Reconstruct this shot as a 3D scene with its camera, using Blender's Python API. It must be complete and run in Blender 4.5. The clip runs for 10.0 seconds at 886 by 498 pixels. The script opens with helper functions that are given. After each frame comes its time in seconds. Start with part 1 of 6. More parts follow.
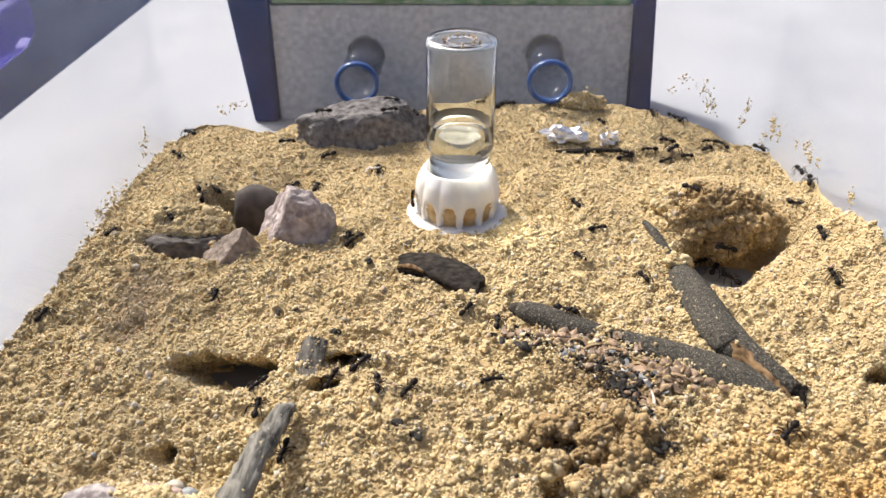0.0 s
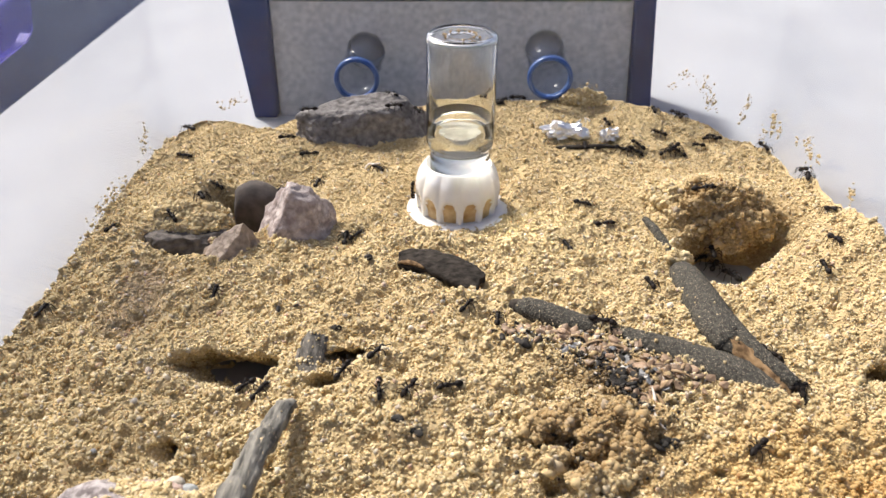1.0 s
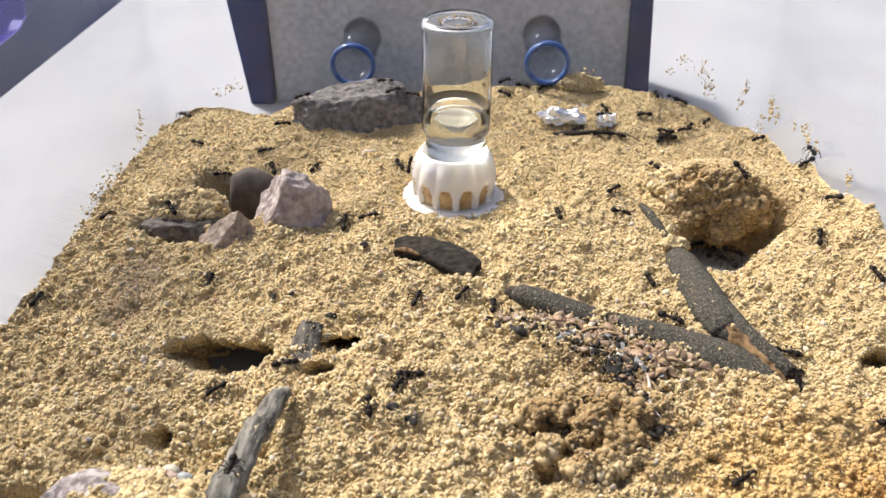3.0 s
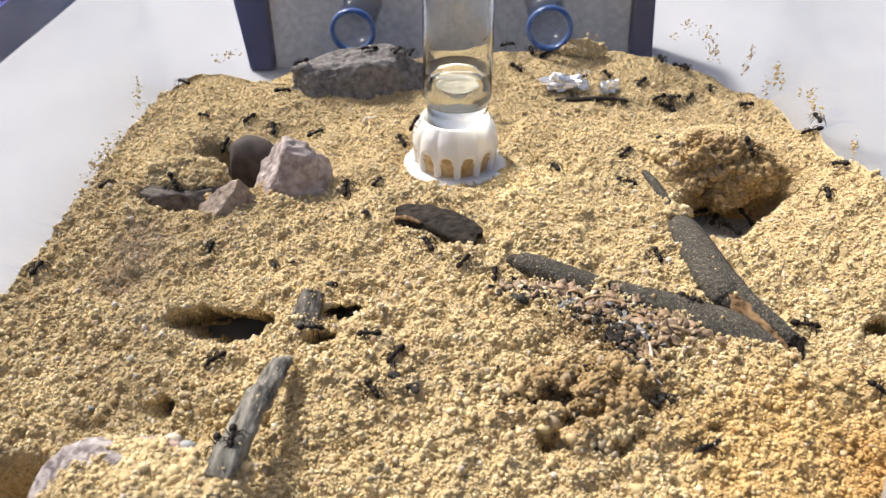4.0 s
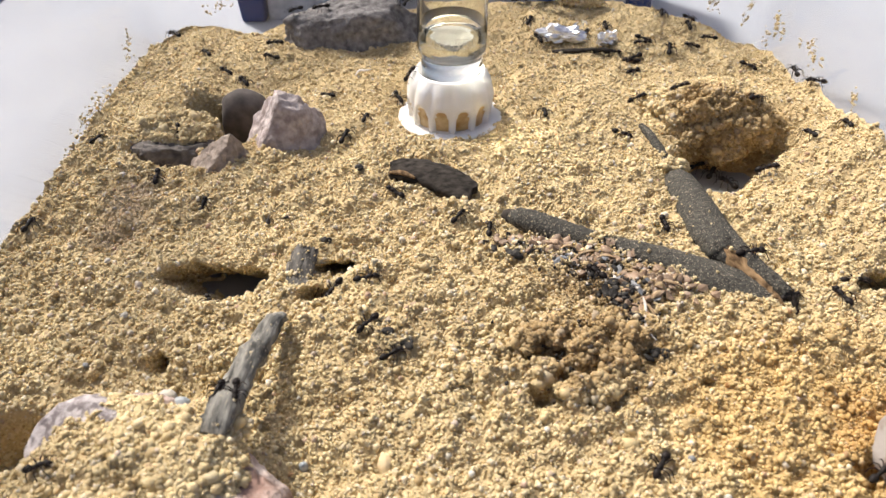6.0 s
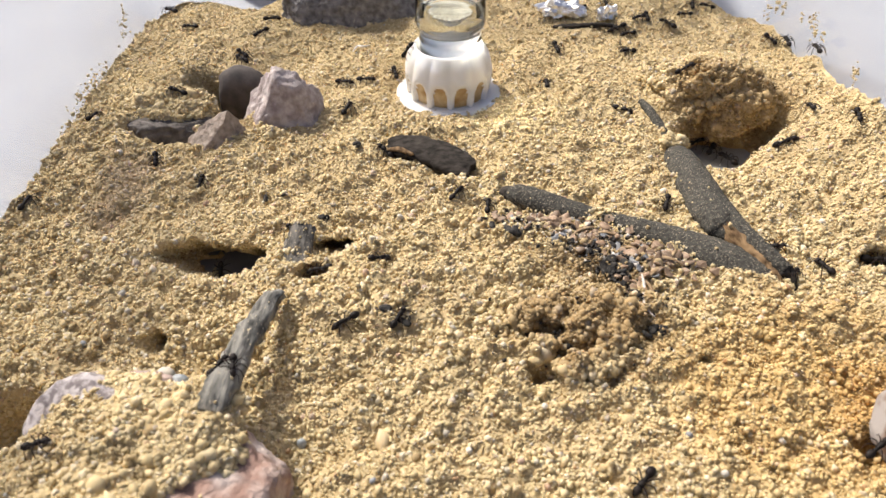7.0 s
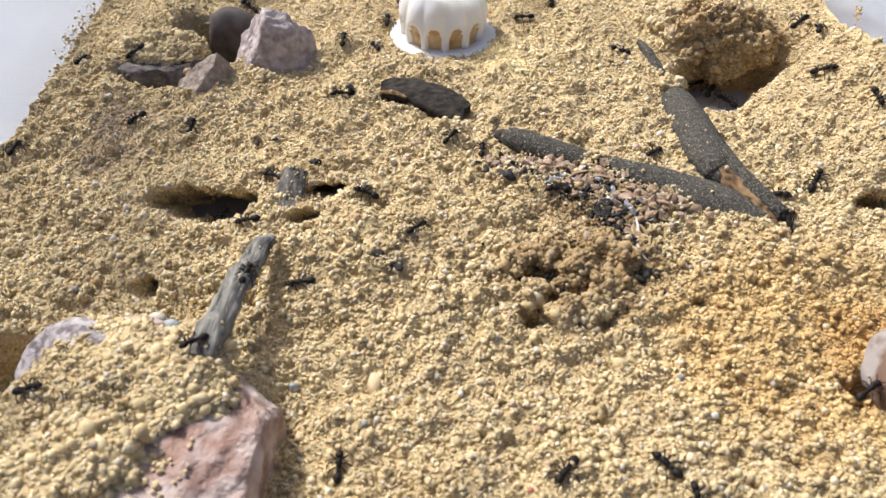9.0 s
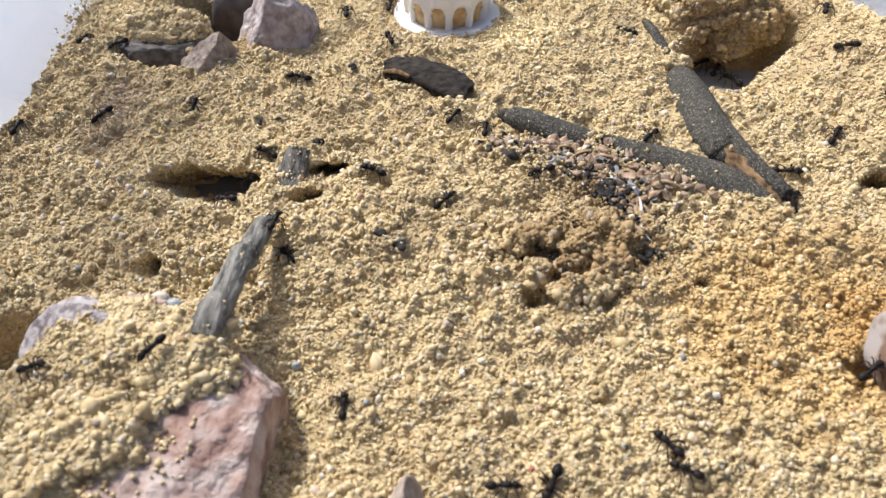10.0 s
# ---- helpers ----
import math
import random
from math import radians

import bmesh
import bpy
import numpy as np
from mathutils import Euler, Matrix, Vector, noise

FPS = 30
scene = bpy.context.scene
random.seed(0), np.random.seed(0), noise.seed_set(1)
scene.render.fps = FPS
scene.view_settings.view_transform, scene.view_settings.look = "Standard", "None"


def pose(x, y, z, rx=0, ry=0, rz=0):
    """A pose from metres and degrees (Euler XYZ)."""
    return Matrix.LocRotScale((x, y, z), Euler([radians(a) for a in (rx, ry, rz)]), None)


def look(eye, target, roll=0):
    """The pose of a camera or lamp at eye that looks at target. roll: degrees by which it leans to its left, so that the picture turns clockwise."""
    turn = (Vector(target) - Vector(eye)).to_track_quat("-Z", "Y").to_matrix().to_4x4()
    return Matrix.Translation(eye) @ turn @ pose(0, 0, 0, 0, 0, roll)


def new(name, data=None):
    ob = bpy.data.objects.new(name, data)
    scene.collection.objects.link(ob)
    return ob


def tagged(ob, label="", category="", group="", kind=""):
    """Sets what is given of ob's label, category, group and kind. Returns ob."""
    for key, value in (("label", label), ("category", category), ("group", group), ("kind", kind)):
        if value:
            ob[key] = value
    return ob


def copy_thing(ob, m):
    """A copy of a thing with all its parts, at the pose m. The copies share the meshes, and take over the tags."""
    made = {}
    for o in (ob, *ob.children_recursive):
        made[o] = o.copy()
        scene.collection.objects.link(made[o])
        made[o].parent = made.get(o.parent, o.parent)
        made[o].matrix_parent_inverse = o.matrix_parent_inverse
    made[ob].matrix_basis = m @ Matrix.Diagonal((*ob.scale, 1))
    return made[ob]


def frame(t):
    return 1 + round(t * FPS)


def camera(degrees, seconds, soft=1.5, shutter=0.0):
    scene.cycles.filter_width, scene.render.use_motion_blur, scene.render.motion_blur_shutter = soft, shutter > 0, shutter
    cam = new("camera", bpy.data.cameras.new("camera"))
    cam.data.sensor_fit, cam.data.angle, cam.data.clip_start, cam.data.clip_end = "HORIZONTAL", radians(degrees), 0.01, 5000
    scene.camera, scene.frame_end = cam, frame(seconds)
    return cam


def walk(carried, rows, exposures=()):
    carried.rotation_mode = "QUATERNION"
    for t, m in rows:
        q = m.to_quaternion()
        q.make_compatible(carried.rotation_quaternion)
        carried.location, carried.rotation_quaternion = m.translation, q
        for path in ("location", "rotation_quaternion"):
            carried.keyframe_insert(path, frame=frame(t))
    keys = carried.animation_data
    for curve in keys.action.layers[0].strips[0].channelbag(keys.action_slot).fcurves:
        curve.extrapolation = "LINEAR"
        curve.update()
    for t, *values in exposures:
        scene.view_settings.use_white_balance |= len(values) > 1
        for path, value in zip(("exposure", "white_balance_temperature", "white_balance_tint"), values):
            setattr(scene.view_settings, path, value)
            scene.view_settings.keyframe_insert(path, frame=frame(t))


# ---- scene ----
cam = camera(54.67, 10.0)
cam.data.dof.use_dof, cam.data.dof.focus_distance, cam.data.dof.aperture_fstop = True, 0.270, 32.0


def stand(x, y, z, yaw, pitch, roll):
    """A camera pose from place and heading."""
    return pose(x, y, z, 90 + pitch, 0, yaw) @ pose(0, 0, 0, 0, 0, roll)


walk(cam, [
    (0.0, stand(0.00463, -0.28901, 0.17378, 2.213, -30.637, -0.224)),
    (0.5, stand(0.00428, -0.28883, 0.17394, 2.140, -30.746, -0.150)),
    (1.0, stand(0.00418, -0.28878, 0.17376, 2.128, -30.907, -0.134)),
    (1.5, stand(0.00422, -0.28860, 0.17378, 2.110, -31.031, -0.150)),
    (2.0, stand(0.00454, -0.28854, 0.17385, 2.054, -30.992, -0.130)),
    (2.5, stand(0.00523, -0.28837, 0.17415, 2.079, -31.171, -0.189)),
    (4.0, stand(0.00589, -0.28648, 0.17338, 2.362, -34.074, -0.525)),
    (4.5, stand(0.00587, -0.28605, 0.17329, 2.366, -34.953, -0.599)),
    (5.0, stand(0.00601, -0.28570, 0.17321, 2.289, -35.674, -0.549)),
    (5.5, stand(0.00637, -0.28523, 0.17320, 2.230, -36.434, -0.543)),
    (7.0, stand(0.00788, -0.28424, 0.17256, 2.398, -38.733, -0.876)),
    (7.5, stand(0.00756, -0.28420, 0.17212, 2.326, -39.405, -0.810)),
    (8.0, stand(0.00833, -0.28387, 0.17171, 2.303, -40.259, -0.812)),
    (8.5, stand(0.00909, -0.28344, 0.17144, 2.339, -41.318, -0.914)),
    (9.0, stand(0.01008, -0.28325, 0.17092, 2.606, -42.285, -1.176)),
    (9.5, stand(0.01004, -0.28296, 0.17067, 2.913, -43.139, -1.422)),
    (10.0, stand(0.01090, -0.28318, 0.17051, 3.170, -43.566, -1.497)),
], [(0.0, 0.63, 6500, 10), (5.5, 0.61, 6500, 10), (7.5, 0.58, 6480, 10), (8.5, 0.54, 6200, 10), (10.0, 0.52, 5960, 10)])    # exposure and tint drift a little

# ---- world and sun ----
MM = 0.001
SUN_ELEVATION, SUN_AZIMUTH = 48.0, 138.0    # azimuth: anticlockwise from +x, where the sun stands
world = bpy.data.worlds.new("sky")
scene.world = world
world.use_nodes = True
sky = world.node_tree.nodes.new("ShaderNodeTexSky")
sky.sky_type, sky.sun_disc = "NISHITA", False
sky.air_density, sky.dust_density, sky.ozone_density = 0.5, 5.0, 0.3
sky.sun_elevation, sky.sun_rotation = radians(SUN_ELEVATION), radians(90.0 - SUN_AZIMUTH)
world.node_tree.links.new(sky.outputs[0], world.node_tree.nodes["Background"].inputs[0])
world.node_tree.nodes["Background"].inputs[1].default_value = 0.122
sun = new("sun", bpy.data.lights.new("sun", "SUN"))
sun.data.energy, sun.data.angle, sun.data.color = 3.1, radians(6.0), (1.0, 0.955, 0.885)
_e, _a = radians(SUN_ELEVATION), radians(SUN_AZIMUTH)
sun.matrix_world = look((math.cos(_e) * math.cos(_a), math.cos(_e) * math.sin(_a), math.sin(_e)), (0, 0, 0))
scene.view_settings.exposure = 0.60


# ---- materials ----
def material(name, colour, rough=0.6, metal=0.0, other=None, scale=400.0, bump=0.0, bump_scale=None, spec=0.5, detail=6.0,
             low=0.35, high=0.65, island=0.0, random=0.0):
    """Two colours mixed by noise at a real-world scale, with relief and small differences from piece to piece."""
    m = bpy.data.materials.new(name)
    m.use_nodes = True
    n, link = m.node_tree.nodes, m.node_tree.links.new
    b = n["Principled BSDF"]
    b.inputs["Roughness"].default_value, b.inputs["Metallic"].default_value = rough, metal
    b.inputs["Specular IOR Level"].default_value = spec
    place = n.new("ShaderNodeTexCoord").outputs["Object"]
    tex = n.new("ShaderNodeTexNoise")
    tex.inputs["Scale"].default_value, tex.inputs["Detail"].default_value = scale, detail
    link(place, tex.inputs["Vector"])
    ramp = n.new("ShaderNodeValToRGB")
    ramp.color_ramp.elements[0].position, ramp.color_ramp.elements[1].position = low, high
    ramp.color_ramp.elements[0].color, ramp.color_ramp.elements[1].color = (*colour, 1), (*(other or colour), 1)
    link(tex.outputs["Fac"], ramp.inputs["Fac"])
    out = ramp.outputs["Color"]
    if island or random:
        chance = n.new("ShaderNodeNewGeometry").outputs["Random Per Island"] if island else n.new("ShaderNodeObjectInfo").outputs["Random"]
        amount = island or random
        span = n.new("ShaderNodeMapRange")
        span.inputs["To Min"].default_value, span.inputs["To Max"].default_value = 1 - amount, 1 + amount
        link(chance, span.inputs["Value"])
        hue = n.new("ShaderNodeHueSaturation")
        link(span.outputs[0], hue.inputs["Value"])
        link(out, hue.inputs["Color"])
        out = hue.outputs["Color"]
    link(out, b.inputs["Base Color"])
    if bump:
        fine = n.new("ShaderNodeTexNoise")
        fine.inputs["Scale"].default_value, fine.inputs["Detail"].default_value = bump_scale or scale * 3, 5.0
        link(place, fine.inputs["Vector"])
        relief_node = n.new("ShaderNodeBump")
        relief_node.inputs["Strength"].default_value, relief_node.inputs["Distance"].default_value = 1.0, bump * MM
        link(fine.outputs["Fac"], relief_node.inputs["Height"])
        link(relief_node.outputs["Normal"], b.inputs["Normal"])
    return m


def sand_material(name, island):
    """Pale yellow quartz sand: single grains differ, one corner is stained orange by syrup, the dug heap is damp and
    grey-brown; the mound's grey-brown also holds painted shade.
    """
    m = bpy.data.materials.new(name)
    m.use_nodes = True
    n, link = m.node_tree.nodes, m.node_tree.links.new
    b = n["Principled BSDF"]
    b.inputs["Roughness"].default_value = 0.75
    b.inputs["Specular IOR Level"].default_value = 0.12
    b.inputs["Subsurface Weight"].default_value, b.inputs["Subsurface Scale"].default_value = 0.12, 1.0
    b.inputs["Subsurface Radius"].default_value = (0.9 * MM, 0.7 * MM, 0.45 * MM)
    place = n.new("ShaderNodeTexCoord").outputs["Object"]

    def noise_at(scale, detail=4.0):
        tex = n.new("ShaderNodeTexNoise")
        tex.inputs["Scale"].default_value, tex.inputs["Detail"].default_value = scale, detail
        link(place, tex.inputs["Vector"])
        return tex.outputs["Fac"]

    def mixed(fac, one, two):
        mix = n.new("ShaderNodeMix")
        mix.data_type = "RGBA"
        link(fac, mix.inputs[0])
        for socket, value in ((mix.inputs[6], one), (mix.inputs[7], two)):
            if isinstance(value, tuple):
                socket.default_value = (*value, 1)
            else:
                link(value, socket)
        return mix.outputs[2]

    def spot(x, y, rx, ry, strength, ragged=0.5):
        """1 inside an uneven patch of the plan, 0 outside."""
        shift = n.new("ShaderNodeMapping")
        shift.vector_type = "POINT"
        shift.inputs["Location"].default_value = (-x / rx, -y / ry, 0)
        shift.inputs["Scale"].default_value = (1 / (rx * MM), 1 / (ry * MM), 0)
        link(place, shift.inputs["Vector"])
        far = n.new("ShaderNodeVectorMath")
        far.operation = "LENGTH"
        link(shift.outputs[0], far.inputs[0])
        add = n.new("ShaderNodeMath")
        add.operation = "MULTIPLY_ADD"
        link(noise_at(90.0), add.inputs[0])
        add.inputs[1].default_value = ragged * 2
        link(far.outputs["Value"], add.inputs[2])
        fall = n.new("ShaderNodeMapRange")
        fall.interpolation_type = "SMOOTHSTEP"
        fall.inputs["From Min"].default_value, fall.inputs["From Max"].default_value = 0.5 + ragged, 1.2 + ragged
        fall.inputs["To Min"].default_value, fall.inputs["To Max"].default_value = strength, 0.0
        link(add.outputs[0], fall.inputs["Value"])
        return fall.outputs[0]

    def ramped(fac, stops):
        ramp = n.new("ShaderNodeValToRGB")
        while len(ramp.color_ramp.elements) < len(stops):
            ramp.color_ramp.elements.new(0.5)
        for e, (at, c) in zip(ramp.color_ramp.elements, stops):
            e.position, e.color = at, (*c, 1)
        link(fac, ramp.inputs["Fac"])
        return ramp.outputs["Color"]

    if island:
        chance = n.new("ShaderNodeNewGeometry").outputs["Random Per Island"]
        base = ramped(chance, [(0.0, (0.36, 0.255, 0.125)), (0.08, (0.505, 0.402, 0.22)), (0.5, (0.634, 0.509, 0.29)),
                               (0.86, (0.67, 0.555, 0.335)), (0.95, (0.70, 0.61, 0.44)), (0.98, (0.50, 0.46, 0.38)), (1.0, (0.40, 0.24, 0.12))])
    else:
        base = ramped(noise_at(900.0, 2.0), [(0.3, (0.50, 0.385, 0.205)), (0.7, (0.62, 0.49, 0.28))])
    patchy = ramped(noise_at(45.0), [(0.3, (0.84, 0.82, 0.80)), (0.7, (1.0, 1.0, 1.0))])
    tint = n.new("ShaderNodeMix")
    tint.data_type, tint.blend_type = "RGBA", "MULTIPLY"
    tint.inputs[0].default_value = 1.0
    link(base, tint.inputs[6])
    link(patchy, tint.inputs[7])
    out = tint.outputs[2]

    # Multiplies a colour into a patch: real stains, and the mound's painted shade.
    def stained(colour, x, y, rx, ry, strength):
        stain_or_shade = n.new("ShaderNodeMix")
        stain_or_shade.data_type, stain_or_shade.blend_type = "RGBA", "MULTIPLY"
        link(spot(x, y, rx, ry, strength), stain_or_shade.inputs[0])
        link(out, stain_or_shade.inputs[6])
        stain_or_shade.inputs[7].default_value = (*colour, 1)
        return stain_or_shade.outputs[2]

    out = stained((0.98, 0.85, 0.62), 88, -150, 42, 36, 0.7)
    out = stained((0.80, 0.62, 0.40), 104, -152, 15, 18, 0.55)
    out = stained((0.56, 0.49, 0.42), 36, -130, 20, 17, 0.9)
    out = stained((0.50, 0.45, 0.41), 46, -104, 20, 13, 0.85)
    # Mound: grey-brown crumbs, and the shade on its front put into the colour.
    out = stained((0.66, 0.58, 0.50), 97, -16, 22, 19, 0.8)
    link(out, b.inputs["Base Color"])
    if not island:
        fine = n.new("ShaderNodeBump")
        fine.inputs["Strength"].default_value, fine.inputs["Distance"].default_value = 0.8, 0.5 * MM
        link(noise_at(1400.0, 3.0), fine.inputs["Height"])
        link(fine.outputs["Normal"], b.inputs["Normal"])
    return m


def wood(name, dark, light, stretch, scale, bump, dust):
    """Bark or bare wood: streaks along the grain, deep relief, specks of sand dust."""
    m = bpy.data.materials.new(name)
    m.use_nodes = True
    n, link = m.node_tree.nodes, m.node_tree.links.new
    b = n["Principled BSDF"]
    b.inputs["Roughness"].default_value, b.inputs["Specular IOR Level"].default_value = 0.9, 0.2
    shift = n.new("ShaderNodeMapping")
    shift.inputs["Scale"].default_value = stretch
    link(n.new("ShaderNodeTexCoord").outputs["Object"], shift.inputs["Vector"])

    def noise_at(s, detail):
        tex = n.new("ShaderNodeTexNoise")
        tex.inputs["Scale"].default_value, tex.inputs["Detail"].default_value = s, detail
        link(shift.outputs[0], tex.inputs["Vector"])
        return tex.outputs["Fac"]

    def ramped(fac, stops):
        ramp = n.new("ShaderNodeValToRGB")
        for e, (at, c) in zip(ramp.color_ramp.elements, stops):
            e.position, e.color = at, (*c, 1)
        link(fac, ramp.inputs["Fac"])
        return ramp.outputs["Color"]

    out = ramped(noise_at(scale, 8.0), [(0.32, dark), (0.72, light)])
    if dust:
        mix = n.new("ShaderNodeMix")
        mix.data_type = "RGBA"
        link(ramped(noise_at(2600.0, 2.0), [(0.66 - dust, (0, 0, 0)), (0.72, (1, 1, 1))]), mix.inputs[0])
        link(out, mix.inputs[6])
        mix.inputs[7].default_value = (0.40, 0.34, 0.25, 1)
        out = mix.outputs[2]
    link(out, b.inputs["Base Color"])
    relief_node = n.new("ShaderNodeBump")
    relief_node.inputs["Strength"].default_value, relief_node.inputs["Distance"].default_value = 1.0, bump * MM
    link(noise_at(scale * 0.9, 6.0), relief_node.inputs["Height"])
    link(relief_node.outputs["Normal"], b.inputs["Normal"])
    return m


def clear_plastic(name, milky, colour, rough=0.12, tint=(1.0, 1.0, 1.0), shine=0.7):
    """A thin sheet of plastic: partly seen through, partly milky, with a gloss."""
    m = bpy.data.materials.new(name)
    m.use_nodes = True
    n, link = m.node_tree.nodes, m.node_tree.links.new
    b = n["Principled BSDF"]
    b.inputs["Base Color"].default_value, b.inputs["Roughness"].default_value = (*colour, 1), rough
    b.inputs["Specular IOR Level"].default_value = 0.15
    tex = n.new("ShaderNodeTexNoise")
    tex.inputs["Scale"].default_value, tex.inputs["Detail"].default_value = 14.0, 8.0
    link(n.new("ShaderNodeTexCoord").outputs["Object"], tex.inputs["Vector"])
    span = n.new("ShaderNodeMapRange")
    span.inputs["From Min"].default_value, span.inputs["From Max"].default_value = 0.3, 0.7
    span.inputs["To Min"].default_value, span.inputs["To Max"].default_value = milky * 0.35, milky * 1.9
    link(tex.outputs["Fac"], span.inputs["Value"])
    clear = n.new("ShaderNodeBsdfTransparent")
    clear.inputs["Color"].default_value = (*tint, 1)
    mix = n.new("ShaderNodeMixShader")
    link(span.outputs[0], mix.inputs[0])
    link(clear.outputs[0], mix.inputs[1])
    link(b.outputs[0], mix.inputs[2])
    facing = n.new("ShaderNodeLayerWeight")
    facing.inputs["Blend"].default_value = 0.5
    steep_share = n.new("ShaderNodeMath")
    steep_share.operation, steep_share.inputs[1].default_value = "POWER", 4.0
    link(facing.outputs["Facing"], steep_share.inputs[0])
    gloss_share = n.new("ShaderNodeMapRange")
    gloss_share.inputs["To Min"].default_value, gloss_share.inputs["To Max"].default_value = 0.04 * shine, shine
    link(steep_share.outputs[0], gloss_share.inputs["Value"])
    gloss = n.new("ShaderNodeBsdfGlossy")
    gloss.inputs["Roughness"].default_value = rough
    shiny = n.new("ShaderNodeMixShader")
    link(gloss_share.outputs[0], shiny.inputs[0])
    link(mix.outputs[0], shiny.inputs[1])
    link(gloss.outputs[0], shiny.inputs[2])
    link(shiny.outputs[0], n["Material Output"].inputs["Surface"])
    return m


def glass_material(name, colour, ior, rough=0.0):
    m = bpy.data.materials.new(name)
    m.use_nodes = True
    b = m.node_tree.nodes["Principled BSDF"]
    b.inputs["Base Color"].default_value, b.inputs["Roughness"].default_value = (*colour, 1), rough
    b.inputs["IOR"].default_value, b.inputs["Transmission Weight"].default_value = ior, 1.0
    return m


SAND = sand_material("sand_bed", False)
GRAIN = sand_material("sand_grains", True)
TUB = clear_plastic("tub_plastic", 0.024, (0.58, 0.64, 0.74), tint=(0.988, 0.99, 0.993), shine=0.4)
TUB_FLOOR = material("tub_floor", (0.26, 0.26, 0.25), 0.4, other=(0.19, 0.19, 0.18), scale=60)
WHITE_TABLE = material("white_tabletop", (0.41, 0.428, 0.46), 0.85, other=(0.37, 0.388, 0.42), scale=18, bump=0.02, bump_scale=300, spec=0.15)
PAVING = material("dark_paving", (0.013, 0.019, 0.046), 1.0, other=(0.02, 0.028, 0.06), scale=3.0, bump=1.0, bump_scale=60, spec=0.03)
GLASS = glass_material("vial_glass", (0.97, 0.985, 0.975), 1.48)
FROSTED = glass_material("raised_glass", (0.97, 0.95, 0.88), 1.48, 0.25)
WATER = glass_material("sugar_water", (0.995, 0.975, 0.90), 1.34)
CUP = material("cup_plastic", (0.80, 0.80, 0.80), 0.35, other=(0.76, 0.74, 0.69), scale=120, bump=0.03, bump_scale=900)
CUP.node_tree.nodes["Principled BSDF"].inputs["Subsurface Weight"].default_value = 0.35
CUP.node_tree.nodes["Principled BSDF"].inputs["Subsurface Radius"].default_value = (0.003, 0.003, 0.0028)
CUP.node_tree.nodes["Principled BSDF"].inputs["Subsurface Scale"].default_value = 1.0
SYRUP = material("dried_syrup", (0.36, 0.20, 0.05), 0.45, other=(0.66, 0.52, 0.30), scale=260, bump=0.1, low=0.3, high=0.75)
BLUE_TUBE = material("blue_plastic", (0.03, 0.075, 0.25), 0.3, other=(0.10, 0.17, 0.36), scale=150)
TUBE_WALL = clear_plastic("tube_plastic", 0.12, (0.10, 0.13, 0.22), 0.2, shine=0.12)
NEST_BLUE = material("nest_blue", (0.006, 0.020, 0.10), 0.65, other=(0.014, 0.034, 0.15), scale=60, spec=0.15)
NEST_FACE = material("nest_plaster", (0.46, 0.46, 0.48), 0.85, other=(0.63, 0.63, 0.635), scale=420, bump=0.3, detail=3.0)
NEST_HOLE = material("nest_hole", (0.40, 0.41, 0.43), 0.8, other=(0.50, 0.51, 0.52), scale=200)
# The lid's green and pale green are foliage reflections painted as base colour.
COVER_REFLECTIONS = material("cover_painted_reflections", (0.05, 0.16, 0.06), 0.25, other=(0.25, 0.36, 0.24), scale=160)
PURPLE = clear_plastic("latch_plastic", 0.30, (0.07, 0.06, 0.62), 0.3, tint=(0.80, 0.78, 0.98), shine=0.2)
FOIL = material("foil", (0.88, 0.89, 0.91), 0.33, 1.0, other=(0.95, 0.955, 0.97), scale=300, bump=0.1, bump_scale=900)
BARK = wood("dark_bark", (0.026, 0.024, 0.020), (0.088, 0.084, 0.071), (1.0, 1.0, 1.0), 1100, 0.4, dust=0.07)
CHIP = wood("bark_chip", (0.012, 0.010, 0.008), (0.060, 0.050, 0.041), (0.6, 1.0, 1.0), 620, 0.45, dust=0.0)
DRIFT = wood("grey_driftwood", (0.045, 0.044, 0.040), (0.32, 0.305, 0.265), (1.0, 0.13, 0.6), 620, 0.9, dust=0.03)
WEATHERED = wood("weathered_wood", (0.03, 0.028, 0.026), (0.20, 0.185, 0.16), (1.0, 0.25, 0.8), 640, 0.9, dust=0.02)
SPLIT = wood("split_wood", (0.06, 0.033, 0.016), (0.33, 0.215, 0.11), (0.9, 0.2, 0.9), 700, 1.2, dust=0.0)
MAUVE = material("mauve_stone", (0.27, 0.215, 0.20), 0.85, other=(0.52, 0.455, 0.43), scale=330, bump=0.7, bump_scale=800, detail=10)
BROWN = material("brown_stone", (0.055, 0.045, 0.039), 0.8, other=(0.115, 0.094, 0.082), scale=200, detail=10, bump=0.2, bump_scale=500)
TAUPE = material("taupe_stone", (0.24, 0.19, 0.15), 0.9, other=(0.43, 0.355, 0.29), scale=380, bump=0.7, bump_scale=800, detail=10)
LAVA = material("grey_lava_stone", (0.11, 0.10, 0.095), 0.95, other=(0.26, 0.245, 0.235), scale=360, bump=1.6, bump_scale=430, detail=10)
SLAB = material("slab_stone", (0.065, 0.056, 0.05), 0.9, other=(0.17, 0.148, 0.13), scale=300, bump=0.7, bump_scale=700, detail=10)
PINK = material("pink_stone", (0.28, 0.17, 0.13), 0.8, other=(0.55, 0.455, 0.40), scale=150, bump=2.4, bump_scale=260, detail=12, low=0.38, high=0.66)
PALE = material("pale_stone", (0.19, 0.16, 0.155), 0.85, other=(0.48, 0.435, 0.42), scale=520, low=0.42, high=0.58, bump=0.6, bump_scale=700, detail=10)
